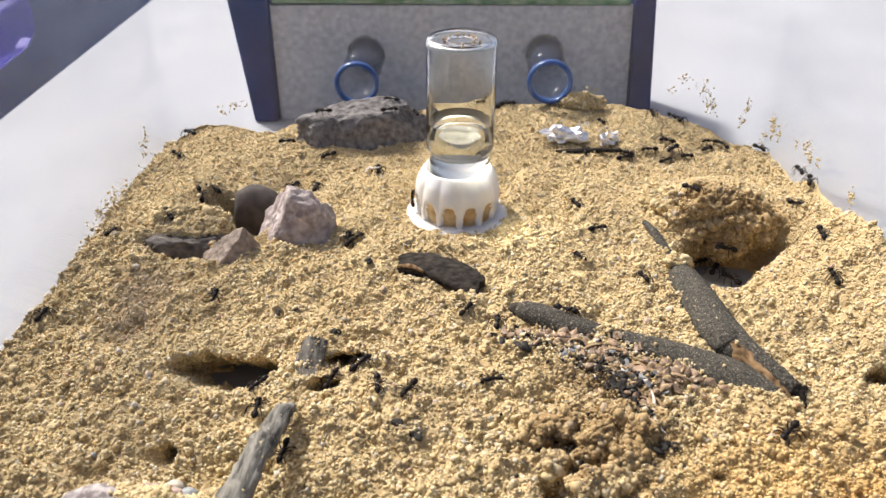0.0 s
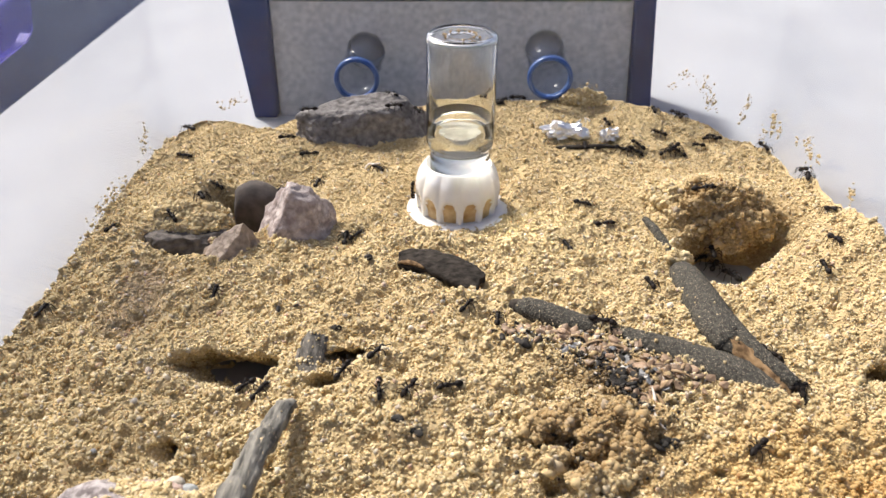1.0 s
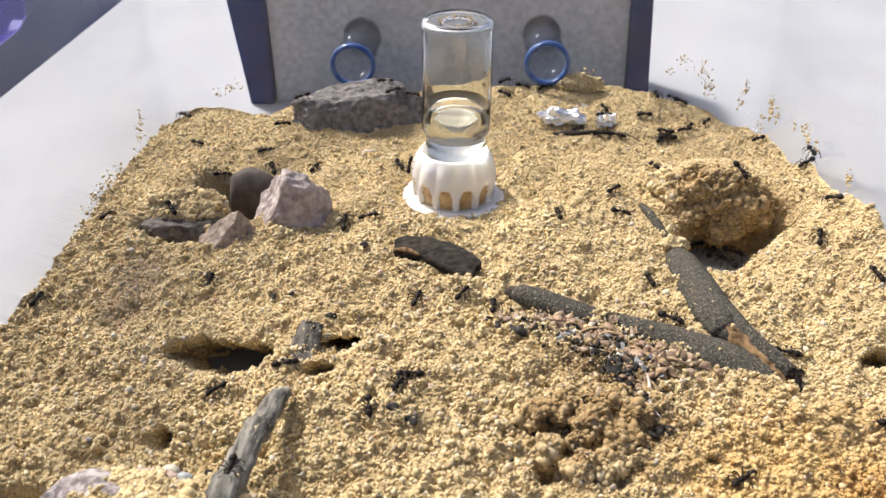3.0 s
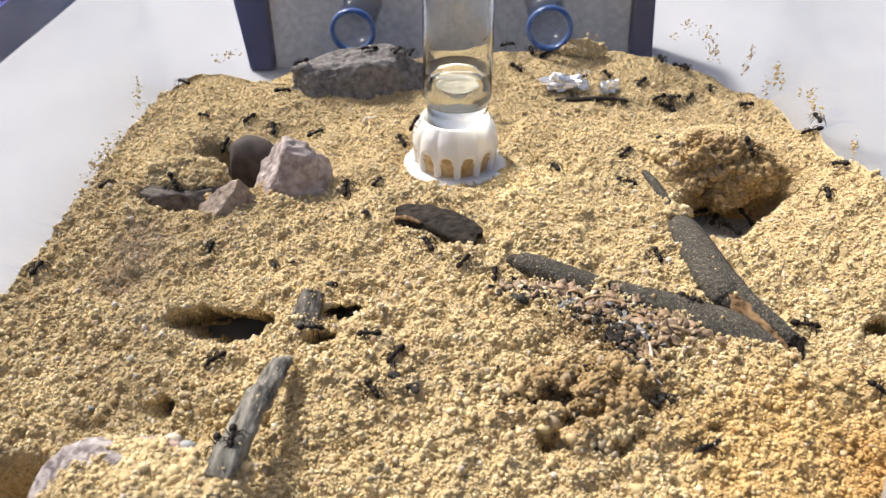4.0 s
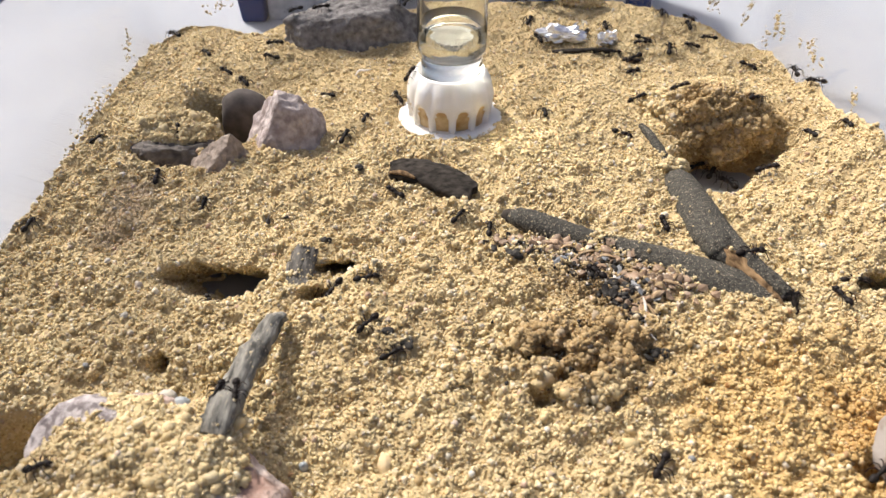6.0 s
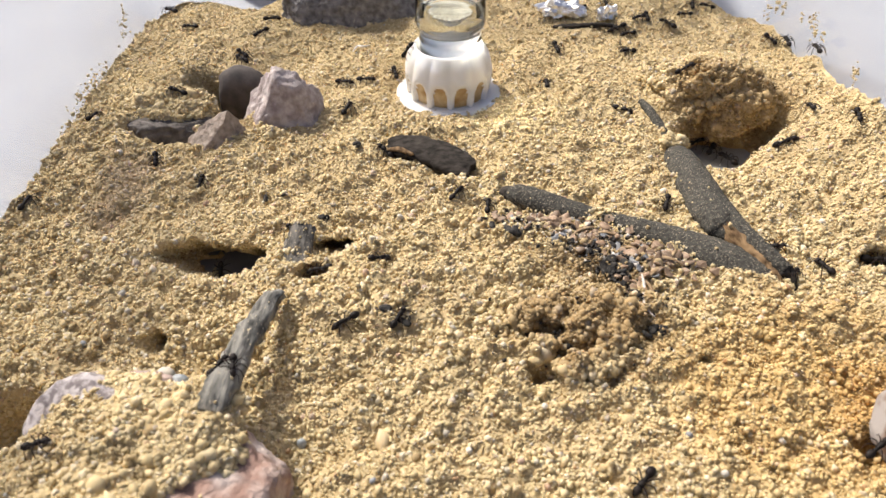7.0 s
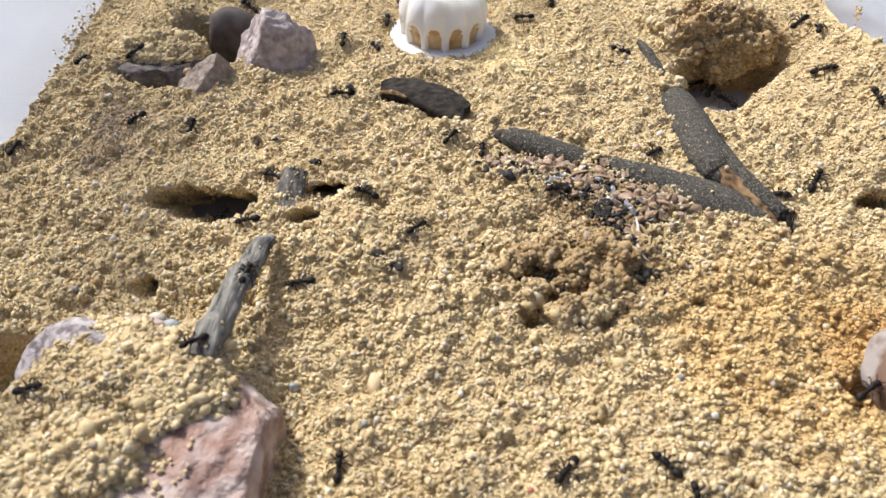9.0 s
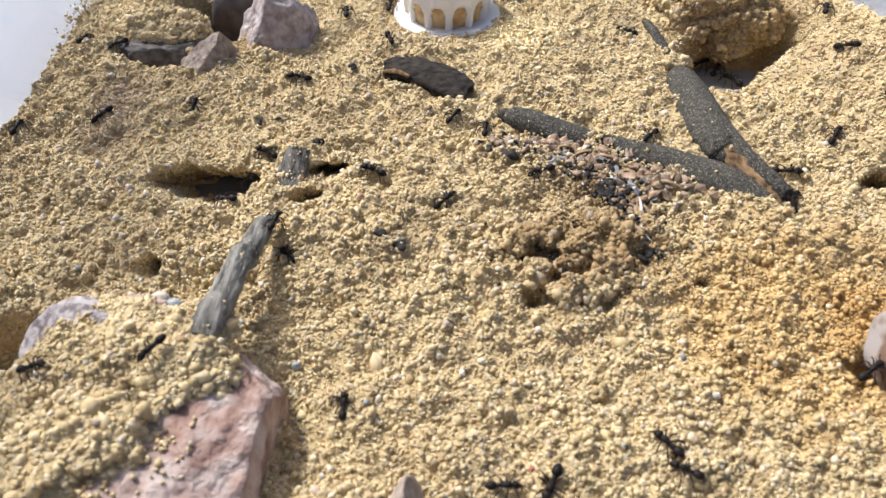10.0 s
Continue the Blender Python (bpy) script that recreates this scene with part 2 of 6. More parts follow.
MARBLED = material("marbled_stone", (0.13, 0.075, 0.045), 0.75, other=(0.27, 0.24, 0.215), scale=110, low=0.46, high=0.56, bump=0.2, bump_scale=300)
PEBBLE = material("pebble", (0.45, 0.43, 0.38), 0.6, other=(0.62, 0.55, 0.42), scale=300, bump=0.2, random=0.3)
BLUEGREY = material("bluegrey_pebble", (0.26, 0.29, 0.30), 0.5, other=(0.38, 0.40, 0.40), scale=300, bump=0.2)
HUSK = material("seed_husk", (0.18, 0.112, 0.066), 0.55, other=(0.34, 0.24, 0.15), scale=700, bump=0.2, random=0.35)
SCRAP = material("black_scrap", (0.016, 0.0145, 0.013), 0.8, other=(0.06, 0.055, 0.048), scale=700, bump=0.2, spec=0.2, random=0.5)
FIBRE = material("white_fibre", (0.52, 0.48, 0.42), 0.5, other=(0.55, 0.48, 0.42), scale=300)
ANT = material("ant_shell", (0.009, 0.0075, 0.0065), 0.55, other=(0.017, 0.012, 0.010), scale=900, spec=0.15)
ANT_LEG = material("ant_leg", (0.012, 0.008, 0.007), 0.55, other=(0.025, 0.014, 0.011), scale=900, spec=0.15)


# ---- mesh helpers ----
def part(name, bm, mat, parent=None, label=""):
    """Links a bmesh as one mesh object, under a thing if one is given."""
    data = bpy.data.meshes.new(name)
    bm.to_mesh(data)
    bm.free()
    data.materials.append(mat)
    ob = new(name, data)
    if parent:
        ob.parent = parent
    return tagged(ob, label)


def smooth(ob):
    for p in ob.data.polygons:
        p.use_smooth = True
    return ob


def array_mesh(name, verts, faces, mat, flat=False):
    """A mesh object from arrays of places and of equally long faces."""
    data = bpy.data.meshes.new(name)
    faces = np.asarray(faces, dtype=np.int32)
    data.vertices.add(len(verts))
    data.vertices.foreach_set("co", np.asarray(verts, dtype=np.float32).ravel())
    data.loops.add(faces.size)
    data.loops.foreach_set("vertex_index", faces.ravel())
    data.polygons.add(len(faces))
    data.polygons.foreach_set("loop_start", np.arange(len(faces), dtype=np.int32) * faces.shape[1])
    data.polygons.foreach_set("use_smooth", np.full(len(faces), not flat))
    data.update(calc_edges=True)
    data.materials.append(mat)
    return new(name, data)


def box(bm, x0, x1, y0, y1, z0, z1, bevel=0.0):
    made = bmesh.ops.create_cube(bm, size=1.0)["verts"]
    for v in made:
        v.co = Vector(((x0 + x1) / 2 + v.co.x * (x1 - x0), (y0 + y1) / 2 + v.co.y * (y1 - y0), (z0 + z1) / 2 + v.co.z * (z1 - z0))) * MM
    if bevel:
        edges = {e for v in made for e in v.link_edges}
        bmesh.ops.bevel(bm, geom=list(edges), offset=bevel * MM, segments=2, affect="EDGES", profile=0.5)
    return bm


def lathe(bm, profile, steps=64, close=True):
    """Turns a profile of (radius, height) in millimetres about the z axis."""
    rings = []
    for r, z in profile:
        if r < 1e-6:
            rings.append([bm.verts.new((0, 0, z * MM))])
        else:
            rings.append([bm.verts.new((r * MM * math.cos(2 * math.pi * k / steps), r * MM * math.sin(2 * math.pi * k / steps), z * MM)) for k in range(steps)])
    pairs = list(zip(rings, rings[1:])) + ([(rings[-1], rings[0])] if close else [])
    for a, b in pairs:
        for k in range(steps):
            j = (k + 1) % steps
            if len(a) == 1 and len(b) == 1:
                continue
            if len(a) == 1:
                bm.faces.new((a[0], b[j], b[k]))
            elif len(b) == 1:
                bm.faces.new((a[k], a[j], b[0]))
            else:
                bm.faces.new((a[k], a[j], b[j], b[k]))
    bmesh.ops.recalc_face_normals(bm, faces=bm.faces)
    return bm


def tube(bm, points, sides=12, rough=0.0, rough_scale=0.5, seed=0.0, ridges=0.0, cap=True):
    """A limb along points of (x, y, z, width, height) in millimetres, with an uneven oval section."""
    rings = []
    places = [Vector(p[:3]) for p in points]
    for k, p in enumerate(points):
        along = (places[min(k + 1, len(places) - 1)] - places[max(k - 1, 0)]).normalized()
        side = along.cross(Vector((0, 0, 1)))
        side = side.normalized() if side.length > 1e-4 else Vector((1, 0, 0))
        up = side.cross(along)
        ring = []
        for s in range(sides):
            a = 2 * math.pi * s / sides
            off = side * (math.cos(a) * p[3] / 2) + up * (math.sin(a) * p[4] / 2)
            q = places[k] + off
            if rough:
                lump = noise.noise(q * rough_scale + Vector((seed, 0, 0))) + 0.5 * noise.noise(q * rough_scale * 2.7 + Vector((0, seed, 0)))
                if ridges:
                    lump += ridges * noise.noise(Vector((a * 2.5, k * 0.12, seed)))
                q = q + off.normalized() * lump * rough
            ring.append(bm.verts.new(q * MM))
        rings.append(ring)
    for a, b in zip(rings, rings[1:]):
        for s in range(sides):
            j = (s + 1) % sides
            bm.faces.new((a[s], a[j], b[j], b[s]))
    if cap:
        bm.faces.new(list(reversed(rings[0])))
        bm.faces.new(rings[-1])
    bmesh.ops.recalc_face_normals(bm, faces=bm.faces)
    return bm


def between(points, steps):
    """Evenly finer points along a bent line, by Catmull-Rom."""
    out = []
    for k in range(len(points) - 1):
        p = [np.array(points[min(max(k + d, 0), len(points) - 1)], float) for d in (-1, 0, 1, 2)]
        for s in range(steps):
            u = s / steps
            out.append(tuple(0.5 * (2 * p[1] + (p[2] - p[0]) * u + (2 * p[0] - 5 * p[1] + 4 * p[2] - p[3]) * u * u + (3 * p[1] - p[0] - 3 * p[2] + p[3]) * u ** 3)))
    return out + [tuple(points[-1])]


def rock(name, mat, centre, size, seed, planes=(), lump=0.12, fine=0.03, turn=0.0, tilt=(0.0, 0.0), detail=4):
    """A stone: an oval body cut by flat planes (normal, distance as a share of the body) and roughened."""
    bm = bmesh.new()
    bmesh.ops.create_icosphere(bm, subdivisions=detail, radius=1.0)
    cuts = [(Vector(nv).normalized(), d) for nv, d in planes]
    for v in bm.verts:
        q = v.co.copy()
        for nv, d in cuts:
            over = q.dot(nv) - d
            if over > 0:
                q = q - nv * over * 0.92
        s = Vector((seed * 7.1, seed * 3.3, seed * 1.7))
        q = q * (1 + lump * noise.noise(q * 1.7 + s)) + Vector(q).normalized() * (fine * noise.noise(q * 6 + s) + 0.5 * fine * noise.noise(q * 15 + s))
        v.co = Vector((q.x * size[0], q.y * size[1], q.z * size[2])) * MM
    ob = part(name, bm, mat)
    ob.matrix_world = Matrix.Translation(Vector(centre) * MM) @ pose(0, 0, 0, tilt[0], tilt[1], turn)
    return smooth(ob)


# ---- the lie of the sand, in millimetres ----
FLOOR = 7.0
X0, X1, Y0, Y1 = -131.0, 132.0, -330.0, 87.0
ROUND = 26.0    # the radius of the tub's corners


def rounded(x, y, inset=0.0):
    """Draws places in the tub's corners in behind the rounded wall."""
    cx, cy = np.clip(x, X0 + ROUND, X1 - ROUND), np.clip(y, Y0 + ROUND, Y1 - ROUND)
    far = np.hypot(x - cx, y - cy)
    share = np.where(far > ROUND - inset, (ROUND - inset) / np.maximum(far, 1e-6), 1.0)
    return cx + (x - cx) * share, cy + (y - cy) * share


def hill(x, y, cx, cy, height, sx, sy, turn=0.0, edge=1.0):
    c, s = math.cos(radians(turn)), math.sin(radians(turn))
    u, v = (x - cx) * c + (y - cy) * s, (y - cy) * c - (x - cx) * s
    return height * np.exp(-(((u / sx) ** 2 + (v / sy) ** 2) ** edge))


HILLS = [
    (40, 98, 9, 65, 42), (-93, 95, -11, 17, 22), (130, 88, -9, 24, 24), (142, -52, 21, 26, 44), (134, 2, 6, 9, 12),
    (98, 6, 8, 19, 15, 0, 1.6), (-15, -116, 4, 32, 17), (-69, -178, 15, 20, 26, 10, 1.6), (36, -128, 4.5, 20, 14),
    (-27, -180, -5, 7, 22), (45, -104, 2.5, 26, 10, -15), (-104, -6, 4, 14, 22), (105, -150, -3, 20, 30), (-70, 40, 3, 25, 20),
    (20, -190, 3, 40, 20), (-128, 76, -5, 18, 16), (124, 70, -3, 14, 18), (-48, -133, -3, 9, 12), (91, -49, -6, 13, 9), (-62, -140, -3, 8, 6),
]
# Dug places: as above, and how far the digging runs in under the far side.
PITS = [
    (91, -33.5, -26, 14, 12.5, 62, 2.4, 0.35), (-84, -5, -17, 12, 12, 20, 2.4, 0.3), (-77.5, -19, -9, 6, 8, 0, 2, 0.1), (-98, -34, -8, 13, 5, -10, 2, 0.5), (-70.5, -133.5, -8, 2.3, 3.2, 20, 2.2, 1.2),
    (-65.5, -102, -15.5, 15, 7.6, 3, 5.0, 1.15), (-31, -98.5, -13, 8, 3.6, 8, 3.0, 1.6), (-34, -110, -7, 4.8, 2.4, 15, 2, 0.9),
    (25, -144, -4.8, 3.5, 3.0, 0, 1.5, 0.8), (22, -133, -2.2, 4, 3, 0, 1.2, 0.3), (33, -139, -3, 3.5, 3, 0, 1.2, 0.3), (41, -130, -3, 4, 3, 0, 1.2, 0.3),
    (65, -140.5, -4, 2.2, 1.8, 0, 1.5, 0.8), (120, -102, -10, 7, 3.5, 0, 2.2, 1.0), (110, -24, -14, 10.5, 10, 20, 1.8, 0.3), (109, -30, -4, 12, 10, 25, 1.4, 0.1), (-98, -161, -15, 9.5, 10, 0, 2.2, 0.3), (96, -163, -6, 4, 5, 0, 1.5, 0.3),
    (-19, -131.5, -2.5, 3, 2, 0, 1.5, 0.4),
]
_table = np.random.RandomState(5).rand(256, 256)


def value_noise(x, y, scale, shift=0.0):
    """Smooth random heights, -1 to 1, that change over that many millimetres."""
    u, v = np.asarray(x) / scale + 37.7 + shift, np.asarray(y) / scale + 91.3 + shift * 1.7
    i, j = np.floor(u).astype(int), np.floor(v).astype(int)
    f, g = u - i, v - j
    f, g = f * f * (3 - 2 * f), g * g * (3 - 2 * g)
    at = lambda a, b: _table[(i + a) % 256, (j + b) % 256]
    return 2 * ((at(0, 0) * (1 - f) + at(1, 0) * f) * (1 - g) + (at(0, 1) * (1 - f) + at(1, 1) * f) * g) - 1


def relief(x, y):
    """The height of the sand before digging, and the depth and the run-under of the dug places."""
    z = 22.0 + 0 * x
    for h in HILLS:
        z = z + hill(x, y, *h)
    z = z + 1.6 * value_noise(x, y, 23) + 1.5 * value_noise(x, y, 8.5, 3)
    seat = np.exp(-(((x + 1) ** 2 + y ** 2) / 24.0 ** 2) ** 3)
    z = z * (1 - seat) + 18.6 * seat
    deep, under = 0 * x, 0 * x
    for p in PITS:
        d = hill(x + 1.2 * value_noise(x, y, 6, 9), y + 1.0 * value_noise(x, y, 6, 14), *p[:7])
        deep, under = deep + d, under - d * p[7]
    return z, deep, under


def ground(x, y):
    """The height on which things stand at a place, in millimetres."""
    z, deep, _ = relief(np.array([float(x)]), np.array([float(y)]))
    return float(max(z[0] + deep[0], FLOOR))


# ---- table and paving ----
paving = part("ground", box(bmesh.new(), -60000, 60000, -60000, 60000, -760, -740), PAVING)
tagged(paving, "dark blue-grey paving far below the table", "ground", kind="structure")
table = tagged(new("table"), "white smooth table under the plastic tub", "table")
part("tabletop", box(bmesh.new(), -243, 640, -560, 620, -20, 5, 2), WHITE_TABLE, table)
for lx, ly in ((-220, -520), (600, -520), (-220, 580), (600, 580)):
    part("leg", box(bmesh.new(), lx - 25, lx + 25, ly - 25, ly + 25, -740, -20, 3), WHITE_TABLE, table)


# ---- the tub ----
tub = tagged(new("plastic_tub"), "clear milky plastic tub with sand-smeared walls, on the white table", "tub")
WALL, TOP = 2.0, 114.0


def outline(grow):
    """The tub's plan, with rounded corners, that many millimetres outside its inner face; it begins and ends at the back wall."""
    places = []
    for cx, cy, start in ((X0 + ROUND, Y1 - ROUND, 90), (X0 + ROUND, Y0 + ROUND, 180), (X1 - ROUND, Y0 + ROUND, 270), (X1 - ROUND, Y1 - ROUND, 0)):
        for a in np.linspace(start, start + 90, 13):
            places.append((cx + (ROUND + grow) * math.cos(radians(a)), cy + (ROUND + grow) * math.sin(radians(a))))
    return places


def band(rings, closed):
    """Faces between rings of (plan, height)."""
    bm = bmesh.new()
    rows = [[bm.verts.new((x * MM, y * MM, z * MM)) for x, y in plan] for plan, z in rings]
    for low, high in zip(rows, rows[1:] + (rows[:1] if len(rows) > 2 else [])):
        for k in range(len(low) - (0 if closed else 1)):
            j = (k + 1) % len(low)
            bm.faces.new((low[k], low[j], high[j], high[k]))
    bmesh.ops.recalc_face_normals(bm, faces=bm.faces)
    return bm


floor_bm = band([(outline(WALL), 5.2), (outline(WALL), FLOOR)], True)
floor_bm.faces.new([v for v in floor_bm.verts if v.co.z > 0.006])
part("floor_panel", floor_bm, TUB_FLOOR, tub)
walls = [smooth(part("side_wall", band([(outline(0), FLOOR), (outline(0), TOP), (outline(WALL), TOP), (outline(WALL), FLOOR)], False), TUB, tub))]
RIMS = [(-49.1, 39.0), (39.0, 40.6)]


def holed_wall():
    """The back wall, with two round holes through its thickness."""
    bm = bmesh.new()
    for y in (Y1, Y1 + WALL):
        loop = [bm.verts.new((x * MM, y * MM, z * MM)) for x, z in ((X0 + ROUND, FLOOR), (X1 - ROUND, FLOOR), (X1 - ROUND, TOP), (X0 + ROUND, TOP))]
        edges = [bm.edges.new((loop[k], loop[(k + 1) % 4])) for k in range(4)]
        for cx, cz in RIMS:
            ring = [bm.verts.new(((cx + 9.2 * math.cos(a)) * MM, y * MM, (cz + 9.2 * math.sin(a)) * MM)) for a in np.linspace(0, 2 * math.pi, 32, endpoint=False)]
            edges += [bm.edges.new((ring[k], ring[(k + 1) % 32])) for k in range(32)]
        bmesh.ops.triangle_fill(bm, edges=edges, use_beauty=True)
    return bm


walls.append(part("back_wall", holed_wall(), TUB, tub))
part("lip", band([(outline(WALL + 0.3), TOP - 2.5), (outline(9), TOP - 2.5), (outline(9), TOP), (outline(WALL + 0.3), TOP)], True), TUB, tub)


def latch():
    """A purple plastic clip with cut corners, hung on the lip."""
    bm = bmesh.new()
    outline = [(-44, 83), (-34, 84.5), (-12, 85.5), (-6, 88), (-3, 96), (-4, 99), (-8, 101), (-43, 101), (-46, 99), (-47, 86)]
    a = [bm.verts.new((-0.145, y * MM, z * MM)) for y, z in outline]
    b = [bm.verts.new((-0.151, y * MM, z * MM)) for y, z in outline]
    bm.faces.new(a)
    bm.faces.new(list(reversed(b)))
    for k in range(len(a)):
        j = (k + 1) % len(a)
        bm.faces.new((a[k], b[k], b[j], a[j]))
    bmesh.ops.recalc_face_normals(bm, faces=bm.faces)
    bmesh.ops.bevel(bm, geom=bm.edges[:], offset=0.0012, segments=2, affect="EDGES", profile=0.5)
    return bm


part("latch", latch(), PURPLE, tub, "purple plastic latch")

# ---- the nest behind the tub, joined by two tubes ----
nest = tagged(new("ant_nest"), "grey plaster nest block with blue side posts, behind the tub", "ant nest")


def holed_face():
    bm = bmesh.new()
    y = 125.0
    loop = [bm.verts.new((x * MM, y * MM, z * MM)) for x, z in ((-95, 5), (82, 5), (80, 65), (-95, 64))]
    edges = [bm.edges.new((loop[k], loop[(k + 1) % 4])) for k in range(4)]
    for cx, cz in RIMS:
        ring = [bm.verts.new(((cx + 9.4 * math.cos(a)) * MM, y * MM, (cz + 1 + 9.4 * math.sin(a)) * MM)) for a in np.linspace(0, 2 * math.pi, 32, endpoint=False)]
        edges += [bm.edges.new((ring[k], ring[(k + 1) % 32])) for k in range(32)]
    bmesh.ops.triangle_fill(bm, edges=edges, use_beauty=True)
    back = bmesh.ops.extrude_face_region(bm, geom=bm.faces[:])["geom"]
    bmesh.ops.translate(bm, verts=[v for v in back if isinstance(v, bmesh.types.BMVert)], vec=(0, 0.012, 0))
    bmesh.ops.recalc_face_normals(bm, faces=bm.faces)
    return bm


part("plaster_face", holed_face(), NEST_FACE, nest)
part("back_block", box(bmesh.new(), -95, 80, 137, 165, 5, 64), NEST_HOLE, nest)


def post(x_in_low, x_in_high, x_out_low, x_out_high):
    bm = bmesh.new()
    ring = [(x_in_low, x_out_low, 5.0), (x_in_high, x_out_high, 70.0)]
    rows = [[bm.verts.new((x * MM, y * MM, z * MM)) for x, y in ((a, 121), (b, 121), (b, 166), (a, 166))] for a, b, z in ring]
    bm.faces.new(rows[0])
    bm.faces.new(rows[1])
    for k in range(4):
        bm.faces.new((rows[0][k], rows[0][(k + 1) % 4], rows[1][(k + 1) % 4], rows[1][k]))
    bmesh.ops.recalc_face_normals(bm, faces=bm.faces)
    bmesh.ops.bevel(bm, geom=bm.edges[:], offset=0.0012, segments=2, affect="EDGES", profile=0.5)
    return bm


part("side_post", post(-96, -95, -108, -115), NEST_BLUE, nest, "dark blue tapered side post")
part("side_post", post(83, 80, 94, 90), NEST_BLUE, nest, "dark blue side post")
part("cover", box(bmesh.new(), -94, 79, 124, 164, 65.2, 68, 0.8), COVER_REFLECTIONS, nest, "glass cover with green reflections painted on")
for n_rim, (cx, cz) in enumerate(RIMS):
    pipe = tagged(new("connecting_tube"), "short blue-rimmed plastic tube through the tub's back wall", "tube", "tubes to the nest")
    pipe.matrix_world = pose(cx * MM, Y1 * MM, cz * MM, -90, 0, 0)
    smooth(part("rim", lathe(bmesh.new(), [(8.1, 0.3), (8.3, -2.2), (8.8, -3.0), (9.7, -2.9), (10.3, -2.1), (10.4, -0.1), (9.1, 0.1)], 48), BLUE_TUBE, pipe, "blue plastic collar"))
    smooth(part("sleeve", lathe(bmesh.new(), [(9.05, 0.1), (9.05, 37.9), (8.2, 37.9), (8.2, 0.35)], 48), TUBE_WALL, pipe))


# ---- the sand ----
def sand_surface():
    step = 0.78
    nx, ny = int((X1 - X0) / step) + 1, int((Y1 - Y0) / step) + 1
    gx, gy = np.meshgrid(np.linspace(X0, X1, nx), np.linspace(Y0, Y1, ny))
    z, deep, under = relief(gx, gy)
    inside = np.clip(np.minimum.reduce([gx - X0, X1 - gx, Y1 - gy, gy - Y0]) / 4.0, 0, 1)
    rough = 1.1 * value_noise(gx, gy, 4.6, 5) + 1.05 * value_noise(gx, gy, 2.4, 7) + 0.8 * value_noise(gx, gy, 1.4, 11)
    rough = rough * np.clip(0.9 - (gy + 60) / 130.0, 0.35, 0.9)
    rough = rough * (1 + 1.3 * np.exp(-(((gx - 34) / 20) ** 2 + ((gy + 132) / 15) ** 2)))
    px = gx + 0.5 * value_noise(gx, gy, 2.6, 21) * inside
    py = np.minimum(gy + under * inside + 0.5 * value_noise(gx, gy, 2.6, 23) * inside, Y1)
    px, py = rounded(px, py)
    return px, py, np.maximum(z + deep + rough, FLOOR - 1.5), nx, ny


SX, SY, SZ, NX, NY = sand_surface()
cell = np.arange(NX * NY).reshape(NY, NX)
quads = np.stack([cell[:-1, :-1], cell[:-1, 1:], cell[1:, 1:], cell[1:, :-1]], -1).reshape(-1, 4)
sand = array_mesh("sand", np.stack([SX, SY, SZ], -1).reshape(-1, 3) * MM, quads, SAND)
tagged(smooth(sand), "pale yellow clumpy sand bed with burrows and mounds", "sand", kind="stuff")

PHI = (1 + 5 ** 0.5) / 2
ICO = np.array([(-1, PHI, 0), (1, PHI, 0), (-1, -PHI, 0), (1, -PHI, 0), (0, -1, PHI), (0, 1, PHI), (0, -1, -PHI), (0, 1, -PHI), (PHI, 0, -1), (PHI, 0, 1), (-PHI, 0, -1), (-PHI, 0, 1)]) / (1 + PHI ** 2) ** 0.5
ICO_FACES = np.array([(0, 11, 5), (0, 5, 1), (0, 1, 7), (0, 7, 10), (0, 10, 11), (1, 5, 9), (5, 11, 4), (11, 10, 2), (10, 7, 6), (7, 1, 8), (3, 9, 4), (3, 4, 2), (3, 2, 6), (3, 6, 8), (3, 8, 9), (4, 9, 5), (2, 4, 11), (6, 2, 10), (8, 6, 7), (9, 8, 1)])


def grains(name, places, radii, mat, seed, shape=ICO, sides=ICO_FACES):
    """Many small uneven grains in one mesh; places and radii in millimetres."""
    rs = np.random.RandomState(seed)
    count = len(places)
    q = rs.normal(size=(count, 4))
    q /= np.linalg.norm(q, axis=1)[:, None]
    w, x, y, z = q.T
    turn = np.stack([1 - 2 * (y * y + z * z), 2 * (x * y - w * z), 2 * (x * z + w * y), 2 * (x * y + w * z), 1 - 2 * (x * x + z * z), 2 * (y * z - w * x),
                     2 * (x * z - w * y), 2 * (y * z + w * x), 1 - 2 * (x * x + y * y)], -1).reshape(-1, 3, 3)
    body = shape[None] * (1 + 0.2 * rs.normal(size=(count, len(shape), 1))) * rs.uniform(0.78, 1.22, size=(count, 1, 3)) * np.asarray(radii)[:, None, None]
    verts = np.einsum("nij,nkj->nki", turn, body) + np.asarray(places)[:, None, :]
    faces = (sides[None] + len(shape) * np.arange(count)[:, None, None]).reshape(-1, 3)
    return array_mesh(name, verts.reshape(-1, 3) * MM, faces, mat, False)


OCTA = np.array([(1, 0, 0), (-1, 0, 0), (0, 1, 0), (0, -1, 0), (0, 0, 1), (0, 0, -1)], float)
OCTA_FACES = np.array([(4, 0, 2), (4, 2, 1), (4, 1, 3), (4, 3, 0), (5, 2, 0), (5, 1, 2), (5, 3, 1), (5, 0, 3)])


